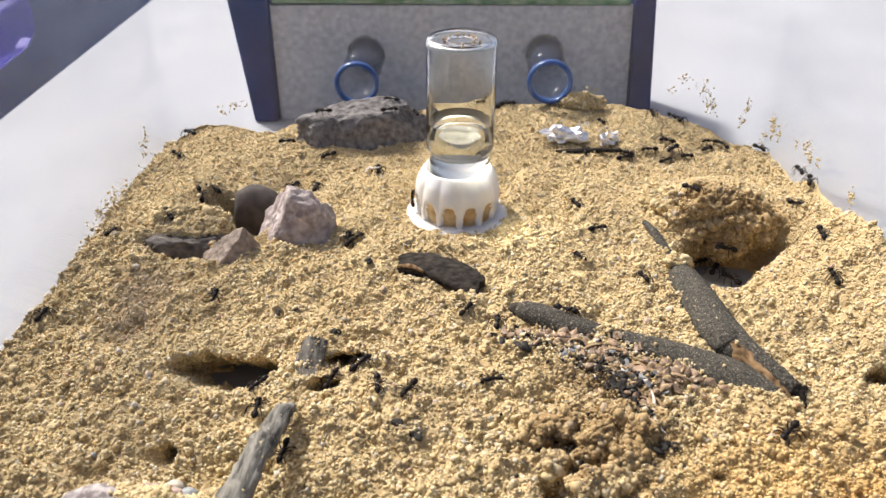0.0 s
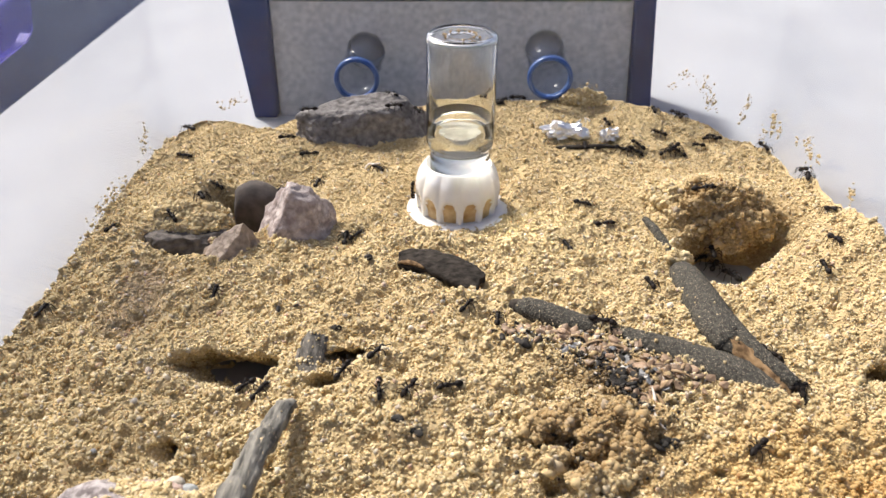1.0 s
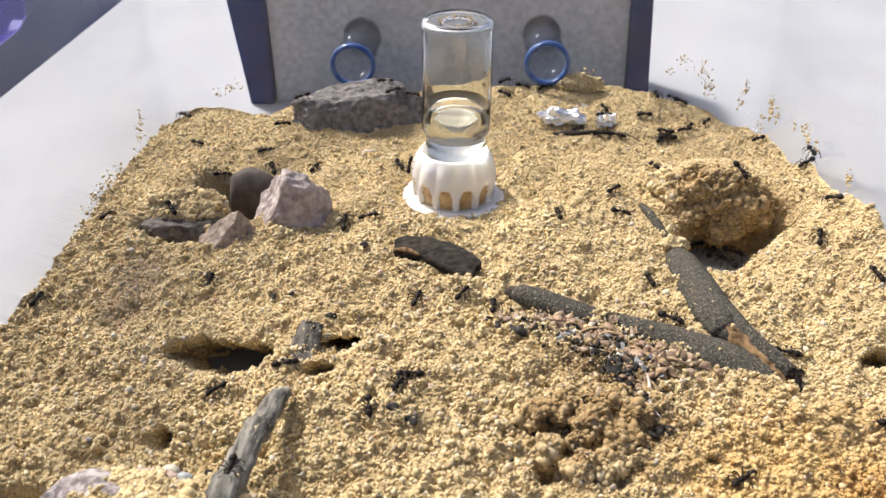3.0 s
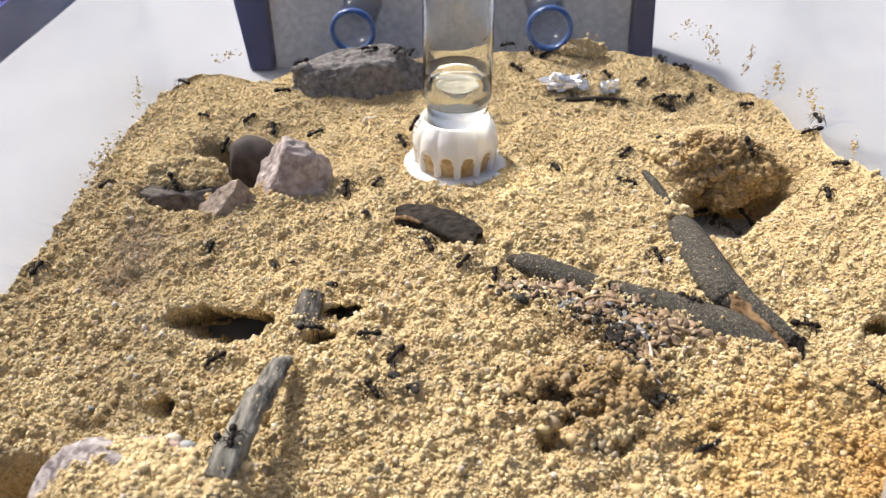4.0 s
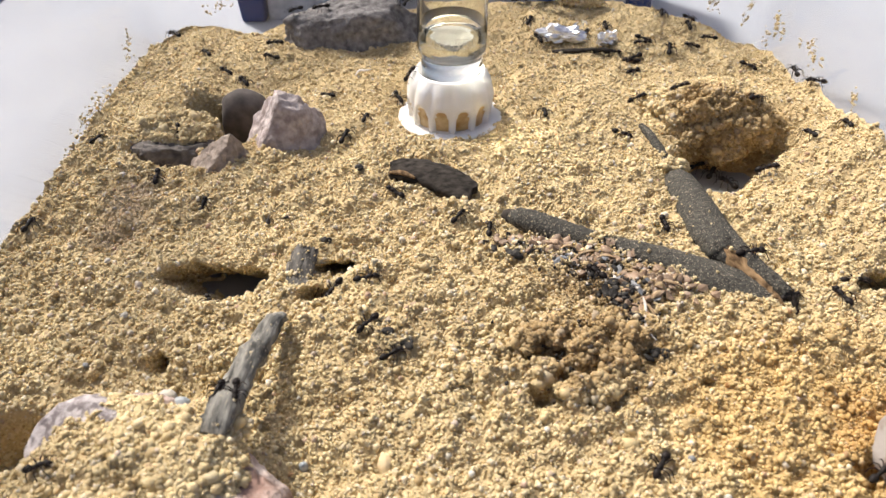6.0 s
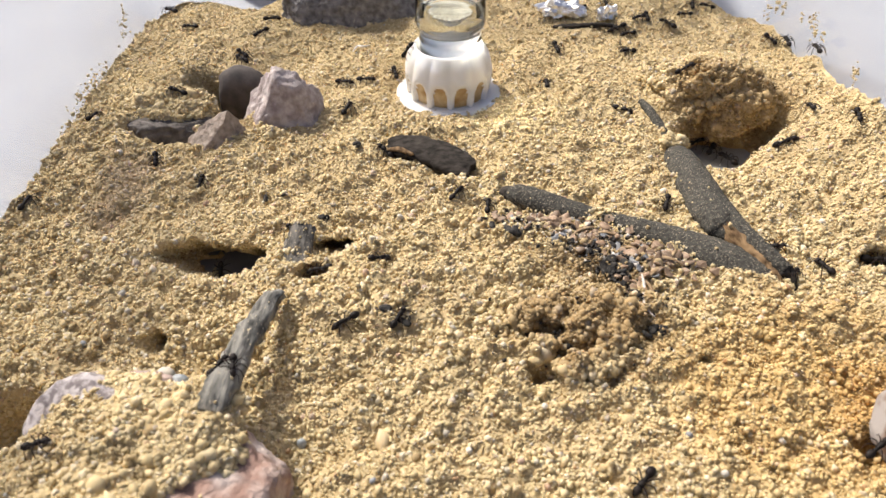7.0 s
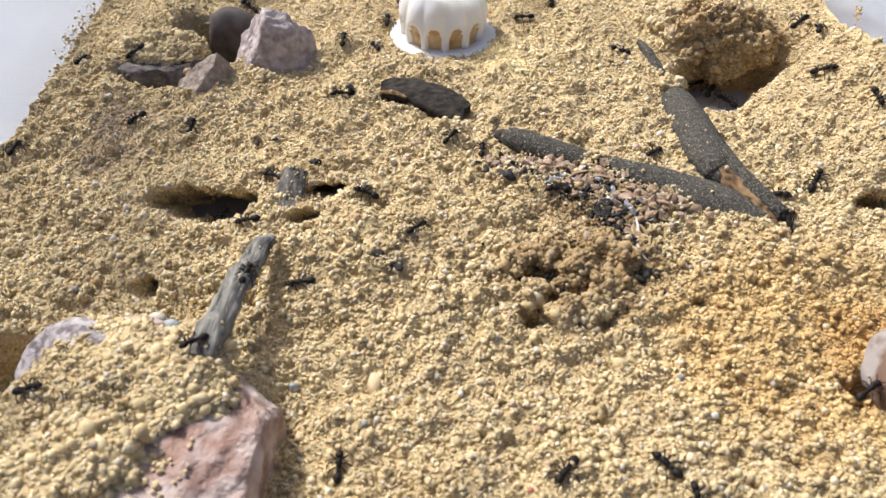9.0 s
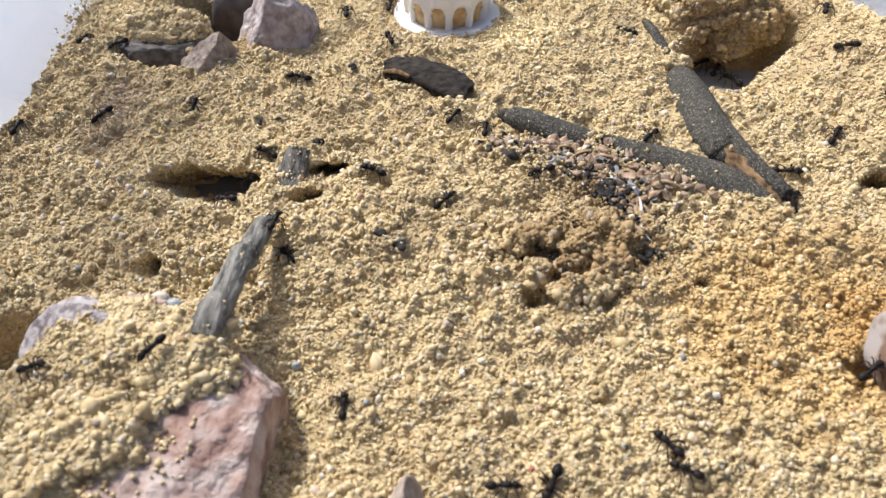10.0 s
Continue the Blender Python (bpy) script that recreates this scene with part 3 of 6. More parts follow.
def scattered(count, seed, size, spread, big_share, lift):
    """Grains on the sand, closer together where the bed comes near."""
    rs = np.random.RandomState(seed)
    u = rs.rand(count) * (NX - 2)
    v = (NY - 2) * (0.29 + 0.71 * rs.rand(count) ** 1.3)
    i, j = u.astype(int), v.astype(int)
    f, g = u - i, v - j
    at = lambda a: (a[j, i] * (1 - f) + a[j, i + 1] * f) * (1 - g) + (a[j + 1, i] * (1 - f) + a[j + 1, i + 1] * f) * g
    x, y, z = at(SX), at(SY), at(SZ)
    r = size * np.exp(spread * rs.normal(size=count))
    r = np.where(rs.rand(count) < big_share, r * rs.uniform(1.2, 1.75, size=count), r)
    r = r * np.interp(y, [-120, 0, 80], [1.0, 0.85, 0.68])
    keep = (z > FLOOR + 0.4) & (np.hypot(x + 1, y) > 18.0)
    return np.stack([x, y, z + lift * r], -1)[keep], r[keep]


tagged(grains("sand_grains", *scattered(42000, 3, 0.47, 0.27, 0.03, 0.38), GRAIN, 4), "loose pale yellow sand grains on the bed", "sand", kind="stuff")
tagged(grains("fine_sand_grains", *scattered(125000, 8, 0.35, 0.25, 0.0, 0.55), GRAIN, 9, OCTA, OCTA_FACES), "fine pale yellow sand grains on the bed", "sand", kind="stuff")


def quartz_material():
    """Clear to milky quartz: cream, white, grey and rosy grains."""
    m = material("quartz", (0.6, 0.5, 0.36), 0.55, spec=0.25)
    n, link = m.node_tree.nodes, m.node_tree.links.new
    ramp = n.new("ShaderNodeValToRGB")
    stops = [(0.0, (0.56, 0.44, 0.26)), (0.4, (0.64, 0.53, 0.35)), (0.65, (0.68, 0.60, 0.46)), (0.8, (0.46, 0.42, 0.35)), (0.92, (0.52, 0.37, 0.27)), (1.0, (0.36, 0.24, 0.15))]
    while len(ramp.color_ramp.elements) < len(stops):
        ramp.color_ramp.elements.new(0.5)
    for e, (at, c) in zip(ramp.color_ramp.elements, stops):
        e.position, e.color = at, (*c, 1)
    link(n.new("ShaderNodeNewGeometry").outputs["Random Per Island"], ramp.inputs["Fac"])
    b = n["Principled BSDF"]
    link(ramp.outputs["Color"], b.inputs["Base Color"])
    b.inputs["Subsurface Weight"].default_value, b.inputs["Subsurface Scale"].default_value = 0.4, 1.0
    b.inputs["Subsurface Radius"].default_value = (0.8 * MM, 0.7 * MM, 0.5 * MM)
    return m


tagged(grains("quartz_grains", *scattered(1500, 23, 0.72, 0.22, 0.05, 0.35), quartz_material(), 24), "larger pale quartz grains strewn over the sand", "sand", kind="stuff")


def crumbled(count, seed):
    """Little balls of stuck grains, as the ants drop them, thicker in some places than in others."""
    rs = np.random.RandomState(seed)
    spots, r = scattered(count * 3, seed, 0.95, 0.28, 0.08, 0.45)
    dense = 0.36 + 0.5 * value_noise(spots[:, 0], spots[:, 1], 17, 31)
    pick = np.flatnonzero(rs.rand(len(r)) < dense)[:count]
    spots, r = spots[pick], np.minimum(r[pick], 1.45) * np.interp(spots[pick, 1], [-120, 0, 80], [1.0, 0.9, 0.85])
    way = rs.normal(size=(len(r), 7, 3))
    way /= np.linalg.norm(way, axis=-1, keepdims=True)
    places = spots[:, None] + way * (r * 0.62)[:, None, None]
    return places.reshape(-1, 3), (r[:, None] * rs.uniform(0.38, 0.62, size=(len(r), 7))).ravel()


tagged(grains("sand_crumbs", *crumbled(4300, 41), GRAIN, 42), "crumbs of stuck sand grains on the bed", "sand", kind="stuff")


def steep(count, seed, size):
    """Grains on the walls of the dug places, where the bed is stretched."""
    rs = np.random.RandomState(seed)
    p = np.stack([SX, SY, SZ], -1)
    across, up = p[:-1, 1:] - p[:-1, :-1], p[1:, :-1] - p[:-1, :-1]
    extra = np.maximum(np.linalg.norm(np.cross(across, up), axis=-1) / 0.61 - 1.5, 0).ravel()
    low = np.minimum.reduce([SZ[:-1, :-1], SZ[1:, :-1], SZ[:-1, 1:]]).ravel()
    extra = np.where((low > FLOOR + 0.2) & (np.hypot(p[:-1, :-1, 0] + 1, p[:-1, :-1, 1]).ravel() > 18.0), extra, 0)
    pick = rs.choice(extra.size, count, p=extra / extra.sum())
    j, i = np.unravel_index(pick, across.shape[:2])
    spots = p[j, i] + rs.rand(count, 1) * across[j, i] + rs.rand(count, 1) * up[j, i]
    return spots, size * np.exp(0.26 * rs.normal(size=count))


tagged(grains("burrow_grains", *steep(30000, 14, 0.45), GRAIN, 15, OCTA, OCTA_FACES), "sand grains on the burrow walls", "sand", kind="stuff")


def clod(name, label, centre, size, seed, lump=0.35, floor=-0.9):
    """A caked lump of sand, knobbly all over, with its grains."""
    rs = np.random.RandomState(seed)
    bm = bmesh.new()
    bmesh.ops.create_icosphere(bm, subdivisions=5 if max(size) > 6 else 4, radius=1.0)
    s = Vector((seed * 2.3, seed * 1.1, seed * 5.7))
    for v in bm.verts:
        q = v.co.copy()
        out = 1 + lump * noise.noise(q * 1.6 + s) + 0.5 * lump * noise.noise(q * 3.9 + s) + 0.35 * lump * noise.noise(q * 8.5 + s) + 0.2 * lump * noise.noise(q * 17 + s)
        q = q * out
        q.z = max(q.z, floor)
        v.co = Vector((centre[0] + q.x * size[0], centre[1] + q.y * size[1], centre[2] + q.z * size[2])) * MM
    bm.verts.ensure_lookup_table()
    corners = np.array([[v.co[:] for v in f.verts] for f in bm.faces]) / MM
    ob = smooth(part(name, bm, SAND))
    tagged(ob, label, "sand", kind="stuff")
    area = np.linalg.norm(np.cross(corners[:, 1] - corners[:, 0], corners[:, 2] - corners[:, 0]), axis=1) / 2
    for shape, sides, density, radius in ((ICO, ICO_FACES, 0.12, 0.85), (ICO, ICO_FACES, 0.6, 0.5), (OCTA, OCTA_FACES, 1.7, 0.40)):
        count = int(area.sum() * density)
        pick = rs.choice(len(corners), count, p=area / area.sum())
        w = rs.dirichlet((1, 1, 1), count)
        spots = (corners[pick] * w[:, :, None]).sum(1)
        r = radius * np.exp(0.34 * rs.normal(size=count))
        tagged(grains("clod_grains", spots, r, GRAIN, seed + 1, shape, sides), "sand grains caked on the lump", "sand", kind="stuff")
    return ob


clod("sand_clod", "knobbly caked sand mound overhanging a burrow", (93, -11, 21.5), (15.5, 12, 13.5), 31, 0.55)
for n_lump, (lx, ly, lz, lr) in enumerate(((22, -128, 27, 4.5), (29, -126, 28, 4), (36, -131, 28, 4.5), (43, -136, 27.5, 4), (33, -144, 26.5, 4), (25, -138, 26.5, 3.5), (39, -143, 26.5, 3.5), (47, -128, 28, 3.5), (42, -123, 28, 3.5))):
    clod("sand_clod", "grey-brown damp sand lump in the dug heap", (lx, ly, lz - 1.5), (lr, lr * 0.9, lr * 0.8), 51 + n_lump, 0.5)
clod("sand_clod", "caked sand flank of the mound over a burrow", (81, -2, 21.5), (11, 9, 7.5), 33, 0.5)
clod("sand_clod", "caked sand flank of the mound over a burrow", (106, -10, 21.5), (8.5, 10, 8.5), 34, 0.5)
clod("sand_clod", "caked sand crust over a flat stone", (-101, -17, 22), (14, 8.5, 5.5), 37)
clod("sand_clod", "caked sand heap on the pink rock", (-58, -172, 31), (18, 15, 6), 47)
clod("sand_clod", "caked sand heap on the pink rock", (-65.5, -191, 31), (13, 15, 7), 49)
clod("sand_clod", "caked sand heap on the pink rock", (-50, -175, 32), (9.5, 9, 3.6), 45)
clod("sand_clod", "caked sand lump on the end of a twig", (73.5, -42, 24), (4.2, 3, 2.4), 44)
clod("sand_clod", "caked sand lump at the foot of a stone", (-60, -36, 22), (3.5, 2.6, 2.8), 46)
clod("sand_clod", "caked sand crust over a flat stone", (-94, -21, 22), (9, 6, 4.5), 48)
clod("sand_clod", "caked sand lump against the back wall", (54, 83, 32), (9, 3.2, 4), 58)


# ---- sand smeared on the walls ----
def smear(wall, along, height, spread, count, seed):
    rs = np.random.RandomState(seed)
    a, h = along + spread * rs.normal(size=count) * 0.75, height + spread * rs.normal(size=count) * 0.95
    depth = 0.4 + 0 * a
    r = 0.34 * np.exp(0.35 * rs.normal(size=count))
    spots = {"left": (X0 + depth, a, h), "right": (X1 - depth, a, h), "back": (a, Y1 - depth, h)}[wall]
    x, y = rounded(spots[0], spots[1], 0.4)
    return np.stack((x, y, spots[2]), -1), r


SMEARS = [("back", 100, 42, 2, 16), ("back", 110, 37, 3, 41), ("back", 114, 30, 2.5, 32), ("back", 95, 37, 1.5, 9), ("back", -107, 28, 1.5, 16), ("back", -113, 25, 2, 16),
          ("back", -103, 28, 1.5, 9), ("back", 58, 34, 3, 40), ("right", 80, 33, 2, 22), ("right", 83, 27, 2, 22), ("right", 55, 33, 2.5, 54), ("right", 47, 33, 2, 19),
          ("right", 63, 23, 2.5, 22), ("right", 16, 40, 2, 25), ("right", 11, 39, 2, 22), ("right", 3, 40, 1.5, 12), ("right", 27, 36, 1.5, 9), ("right", -28, 42, 2, 22),
          ("left", 34, 34, 2, 16), ("left", 30, 30, 3, 19), ("left", -13, 24, 3, 48), ("left", -4, 25, 3, 38), ("left", -39, 20, 3, 48), ("left", -46, 20, 2, 25), ("left", -57, 15, 3, 22), ("left", 5, 24, 3, 32), ("left", -20, 24, 3, 40), ("left", -29, 22, 3, 40), ("left", -68, 17, 3, 30)]
stuck = [smear(w, a, h, s, k, 60 + n) for n, (w, a, h, s, k) in enumerate(SMEARS)]
tagged(grains("wall_sand", np.concatenate([p for p, _ in stuck]), np.concatenate([r for _, r in stuck]), GRAIN, 77), "sand grains stuck to the tub's walls", "sand", kind="stuff")


# ---- the water feeder ----
def feeder_cup():
    cup = tagged(new("feeder_cup"), "white plastic drinking cup with syrup-stained notches, on the sand", "ant feeder")
    smooth(part("flange", lathe(bmesh.new(), [(9, 18.6), (18.6, 18.6), (19.3, 19.1), (19.1, 19.8), (16, 20.1), (9, 20.1)], 72), CUP, cup))
    notches, per, tall = 12, 14, 30
    count = notches * per

    def radius(k, h):
        """Fluted body: notches low down, domed lobes above."""
        a = (k % per) / per * 2 - 1.0 + 1.0 / per
        body = 15.4 - 3.3 * (max(h - 5.5, 0) / 13.1) ** 2.3
        lobe = 0.9 * (1 - abs(a) ** 2) * min(1.0, h / 7) * min(1.0, (19.2 - h) / 5)
        arch = max(0.0, 1 - (abs(a) / 0.80) ** 2.6 - (max(h - 0.8, 0) / 8.6) ** 2.4)
        return body + lobe - 1.7 * min(1.0, arch * 2.2), arch

    shell, dips = bmesh.new(), [bmesh.new() for _ in range(notches)]
    grid = {}
    heights = [18.6 * s / tall for s in range(tall + 1)]
    for s, h in enumerate(heights):
        for k in range(count):
            r, arch = radius(k, h)
            ang = 2 * math.pi * k / count + 0.10
            grid[k, s] = (Vector((r * math.cos(ang), r * math.sin(ang), 20.0 + h)) * MM, arch)
    cache = {}

    def vert(bm, key, k, s):
        if (key, k, s) not in cache:
            cache[key, k, s] = bm.verts.new(grid[k, s][0])
        return cache[key, k, s]

    for s in range(tall):
        for k in range(count):
            j = (k + 1) % count
            corners = ((k, s), (j, s), (j, s + 1), (k, s + 1))
            dug = sum(grid[c][1] > 0.22 for c in corners) >= 3
            key = k // per if dug else -1
            bm = dips[key] if dug else shell
            bm.faces.new([vert(bm, key, *c) for c in corners])
    top = [vert(shell, -1, k, tall) for k in range(count)]
    inner = [shell.verts.new((v.co.x * 0.965, v.co.y * 0.965, v.co.z - 0.0003)) for v in top]
    deep = [shell.verts.new((v.co.x * 0.95, v.co.y * 0.95, v.co.z - 0.008)) for v in top]
    for ring, nxt in ((top, inner), (inner, deep)):
        for k in range(count):
            shell.faces.new((ring[k], ring[(k + 1) % count], nxt[(k + 1) % count], nxt[k]))
    shell.faces.new(deep)
    bmesh.ops.recalc_face_normals(shell, faces=shell.faces)
    smooth(part("body", shell, CUP, cup))
    for bm in dips:
        smooth(part("feeding_notch", bm, SYRUP, cup, "notch stained with dried syrup"))
    cup.matrix_world = pose(-1.2 * MM, 0, 0, 0, 0.4, 0)
    return cup


def vial():
    thing = tagged(new("glass_vial"), "clear glass vial upside down, part full of water, in a cup", "vial")
    outer = [(10.9, 33.0), (10.9, 40.5), (11.15, 41.2), (10.9, 42.0), (10.9, 44.4), (11.3, 45.3), (12.05, 46.2), (12.35, 47.6), (12.35, 84.4), (12.2, 85.7), (11.7, 86.6), (11.0, 86.9), (10.2, 86.7), (9.0, 86.2), (7.0, 85.9), (5.8, 85.9), (5.4, 86.25), (4.9, 85.85), (2.5, 85.6), (0, 85.5)]
    inner = [(0, 84.7), (2.5, 84.8), (5.0, 85.0), (7.0, 85.05), (9.0, 85.35), (10.2, 85.7), (10.9, 85.5), (11.35, 84.8), (11.5, 83.4), (11.5, 47.9), (11.2, 46.9), (10.4, 46.0), (10.0, 45.0), (10.0, 33.0)]
    glass = smooth(part("glass", lathe(bmesh.new(), outer + inner, 72), GLASS, thing))
    glass.visible_shadow = False
    water = [(0, 33.3), (10.03, 33.3), (10.03, 45.0), (10.43, 46.0), (11.23, 46.9), (11.54, 47.9), (11.54, 56.6), (11.2, 56.2), (10.6, 55.9), (0, 55.8)]
    fluid = smooth(part("water", lathe(bmesh.new(), water, 72, False), WATER, thing))
    fluid.visible_shadow = False
    embossed = bmesh.new()
    for k in range(11):
        a = radians(-90 + (k - 5) * 7.6)
        middle, wide = Vector((12.42 * math.cos(a), 12.42 * math.sin(a), 52.6)), 0.55 + 0.12 * (k % 3)
        along = Vector((-math.sin(a), math.cos(a), 0))
        loop = [middle + along * (wide * math.cos(b)) + Vector((0, 0, 1.9 * math.sin(b))) for b in np.linspace(0, 2 * math.pi, 15)]
        tube(embossed, [(*p, 0.3, 0.3) for p in loop], 5, cap=False)
    smooth(part("embossing", embossed, FROSTED, glass, "row of raised oval marks")).visible_shadow = False
    residue = bmesh.new()
    rs = random.Random(8)
    for _ in range(26):
        a = rs.uniform(0, 6.28)
        r = rs.choice((5.2, 6.2)) + rs.uniform(-0.7, 0.7)
        at = Matrix.Translation(Vector((r * math.cos(a), r * math.sin(a), 86.1)) * MM)
        bmesh.ops.create_icosphere(residue, subdivisions=1, radius=rs.uniform(0.25, 0.6) * MM, matrix=at)
    part("residue", residue, SYRUP, glass, "yellow crumbs on the vial's base")
    thing.matrix_world = pose(-0.6 * MM, 0, 0, 0, 0.5, 0)
    return thing


feeder_cup()
vial()


# ---- stones ----
tagged(rock("lava_stone", LAVA, (-44, 61.5, 25.5), (31, 14, 15), 3, [((-0.1, -1, 0.25), 0.78), ((-0.12, -0.1, 1), 0.74), ((-1, -0.25, 0.0), 0.84), ((1, -0.2, 0.35), 0.86)], 0.16, 0.075, 9, detail=5), "rough grey lava stone lying by the back wall", "stone")
tagged(rock("stone", MAUVE, (-58, -22, 21.6), (15, 12, 18.4), 5, [((-0.85, -0.4, 0.62), 0.62), ((0.9, -0.3, 0.5), 0.74), ((0.1, 1, 0.6), 0.55), ((0.15, -1, 0.45), 0.66), ((0.5, -0.5, 0.9), 0.8)], 0.16, 0.06, 0, detail=5), "mauve angular stone with pale veins beside the pit", "stone")
tagged(rock("stone", BROWN, (-77.5, -1.5, 15.5), (11.5, 8.5, 14.5), 7, [((-1, -0.2, 0.1), 0.75), ((0, -1, 0.1), 0.75)], 0.08, 0.02, 0), "dark brown rounded stone standing in the pit", "stone")
tagged(rock("stone", TAUPE, (-77, -41, 21.6), (14, 9, 13.4), 9, [((-0.72, -0.3, 0.70), 0.34), ((0.97, -0.2, 0.22), 0.50), ((0, 0.9, 0.5), 0.5), ((0.15, -1, 0.35), 0.5)], 0.10, 0.05, 8, detail=5), "small taupe pyramid-shaped stone half sunk in sand", "stone")
tagged(rock("stone", SLAB, (-99, -27, 14.6), (19, 9.5, 10), 12, [((0, -1, 0.2), 0.7), ((0.1, 0, 1), 0.82), ((-1, -0.4, 0.2), 0.75)], 0.2, 0.09, 8, detail=5), "flat grey-brown stone under a crust of sand", "stone")
PINK_ROCK = tagged(rock("stone", PINK, (-46.5, -189, 22.5), (21.5, 32, 16), 13, [((1, 0.06, 0.05), 0.72), ((0.1, 0.1, 1), 0.58), ((0.4, 1, 0.35), 0.72), ((0.35, -0.4, 1), 0.66)], 0.1, 0.05, -6, detail=5), "pink angular rock with sand heaped over it", "stone")


def crumbs(ob, count, seed, edge):
    """Sand crumbs lying on the upper side of a rock, thinning out past an uneven edge."""
    rs = np.random.RandomState(seed)
    normal = ob.matrix_world.to_3x3()
    upper = [(ob.matrix_world @ v.co) / MM for v in ob.data.vertices if (normal @ v.normal).z > 0.45]
    places = []
    while len(places) < count:
        q = upper[rs.randint(len(upper))]
        if q.x - edge + 9 * noise.noise(Vector((q.x * 0.12, q.y * 0.12, seed))) < 9 * rs.rand() ** 2 - 3:
            places.append((q.x + rs.normal() * 0.3, q.y + rs.normal() * 0.3, q.z + 0.25))
    return np.array(places), 0.5 * np.exp(0.28 * rs.normal(size=count))


tagged(grains("rock_sand", *crumbs(PINK_ROCK, 520, 5, -47.0), GRAIN, 33), "sand crumbs lying on the pink rock", "sand", kind="stuff")
tagged(rock("stone", PALE, (-75.5, -164.5, 24.6), (13.5, 12, 13), 15, [((-0.5, -0.3, 1), 0.7)], 0.1, 0.03, 25), "pale mauve rounded stone showing through sand", "stone")
tagged(rock("stone", PINK, (-69, -149.5, 22), (9, 3.5, 4), 17, [], 0.1, 0.04, 5), "small pink stone half buried in sand", "stone")
tagged(rock("stone", MARBLED, (106, -161, 22.8), (9, 13, 9), 19, [((-0.8, 0.1, 0.6), 0.72), ((0.1, -0.6, 1), 0.8), ((-0.7, -0.8, 0.2), 0.75)], 0.14, 0.03, 5), "brown and white marbled pebble in orange sand", "stone")
tagged(rock("stone", TAUPE, (-2, -200, 26), (4.6, 4, 6), 21, [((-0.8, 0.2, 0.5), 0.5), ((0.8, 0, 0.5), 0.5)], 0.1, 0.03, 0), "small grey pointed stone in the sand", "stone")
tagged(rock("pebble", BLUEGREY, (-60.5, -148.5, 22.8), (2.3, 1.8, 1.6), 23, [], 0.1, 0.03, 0, detail=3), "blue-grey pebble on the sand", "pebble", "pebbles")
tagged(rock("pebble", PEBBLE, (-64, -147, 23.2), (2.3, 2.1, 2.0), 25, [], 0.1, 0.03, 0, detail=3), "cream pebble on the sand", "pebble", "pebbles")
tagged(rock("pebble", PEBBLE, (-61, -103, 11.5), (2.4, 2.0, 1.8), 29, [], 0.15, 0.05, 0, detail=3), "tan pebble on the burrow floor", "pebble", "pebbles")
tagged(rock("pebble", PEBBLE, (-66, -104, 11), (1.6, 1.4, 1.3), 30, [], 0.15, 0.05, 0, detail=3), "tan pebble on the burrow floor", "pebble", "pebbles")
tagged(rock("pebble", BLUEGREY, (-29.5, -163, 18.9), (1.1, 1.0, 1.4), 27, [], 0.1, 0.03, 0, detail=3), "blue-grey pebble on the sand", "pebble", "pebbles")


PALE_CHIP = material("pale_grit", (0.52, 0.48, 0.40), 0.6, other=(0.66, 0.60, 0.50), scale=400, bump=0.2, random=0.2)
GREY_CHIP = material("grey_grit", (0.22, 0.23, 0.24), 0.6, other=(0.36, 0.36, 0.35), scale=400, bump=0.2, random=0.3)
RED_CHIP = material("red_grit", (0.34, 0.11, 0.08), 0.6, other=(0.44, 0.18, 0.13), scale=400, bump=0.2, random=0.2)
for n_bit, (bx, by, br, tint) in enumerate(((61, -173, 1.25, 0), (40, -189, 1.1, 0), (22, -192, 0.8, 2), (25, -154, 1.1, 0), (56, -162, 1.2, 1), (57, -180, 1.2, 0), (-12, -176, 1.0, 1), (8, -168, 1.1, 0), (-18, -190, 0.9, 0),
                                           (-50, -130, 1.3, 0), (-20, -120, 1.0, 0), (-84, -118, 1.4, 0), (-96, -96, 1.3, 0), (-88, -136, 1.2, 1), (2, -148, 0.9, 2), (46, -150, 1.0, 1), (-70, -62, 1.1, 0))):
    name, tone = (("pale", PALE_CHIP), ("grey", GREY_CHIP), ("red", RED_CHIP))[tint]
    tagged(rock("pebble", tone, (bx, by, ground(bx, by) + 0.8), (br * 0.8, br * 0.65, br * 0.6), 70 + n_bit, [], 0.22, 0.06, n_bit * 37, detail=2), "tiny %s stone chip lying among sand grains" % name, "pebble", "pebbles")


# ---- wood ----
DUST = []


def dusted(points, count, seed):
    """Sand grains that cling to the upper side of a limb."""
    rs = random.Random(seed)
    fine = between(points, 8)
    for _ in range(count):
        k = rs.randrange(1, len(fine) - 1)
        p, along = fine[k], Vector(fine[k + 1][:3]) - Vector(fine[k - 1][:3])
        side = along.cross(Vector((0, 0, 1))).normalized()
        a = rs.uniform(0.5, 2.6)
        DUST.append(Vector(p[:3]) + side * (math.cos(a) * p[3] / 2) + Vector((0, 0, 1)) * (math.sin(a) * p[4] / 2))


def stick(name, label, mat, points, sides=14, rough=0.25, ridges=0.0, seed=1.0, category="twig", steps=8, dust=0):
    ob = smooth(part(name, tube(bmesh.new(), between(points, steps), sides, rough, 0.55, seed, ridges), mat))
    dusted(points, dust, int(seed))
    return tagged(ob, label, category)


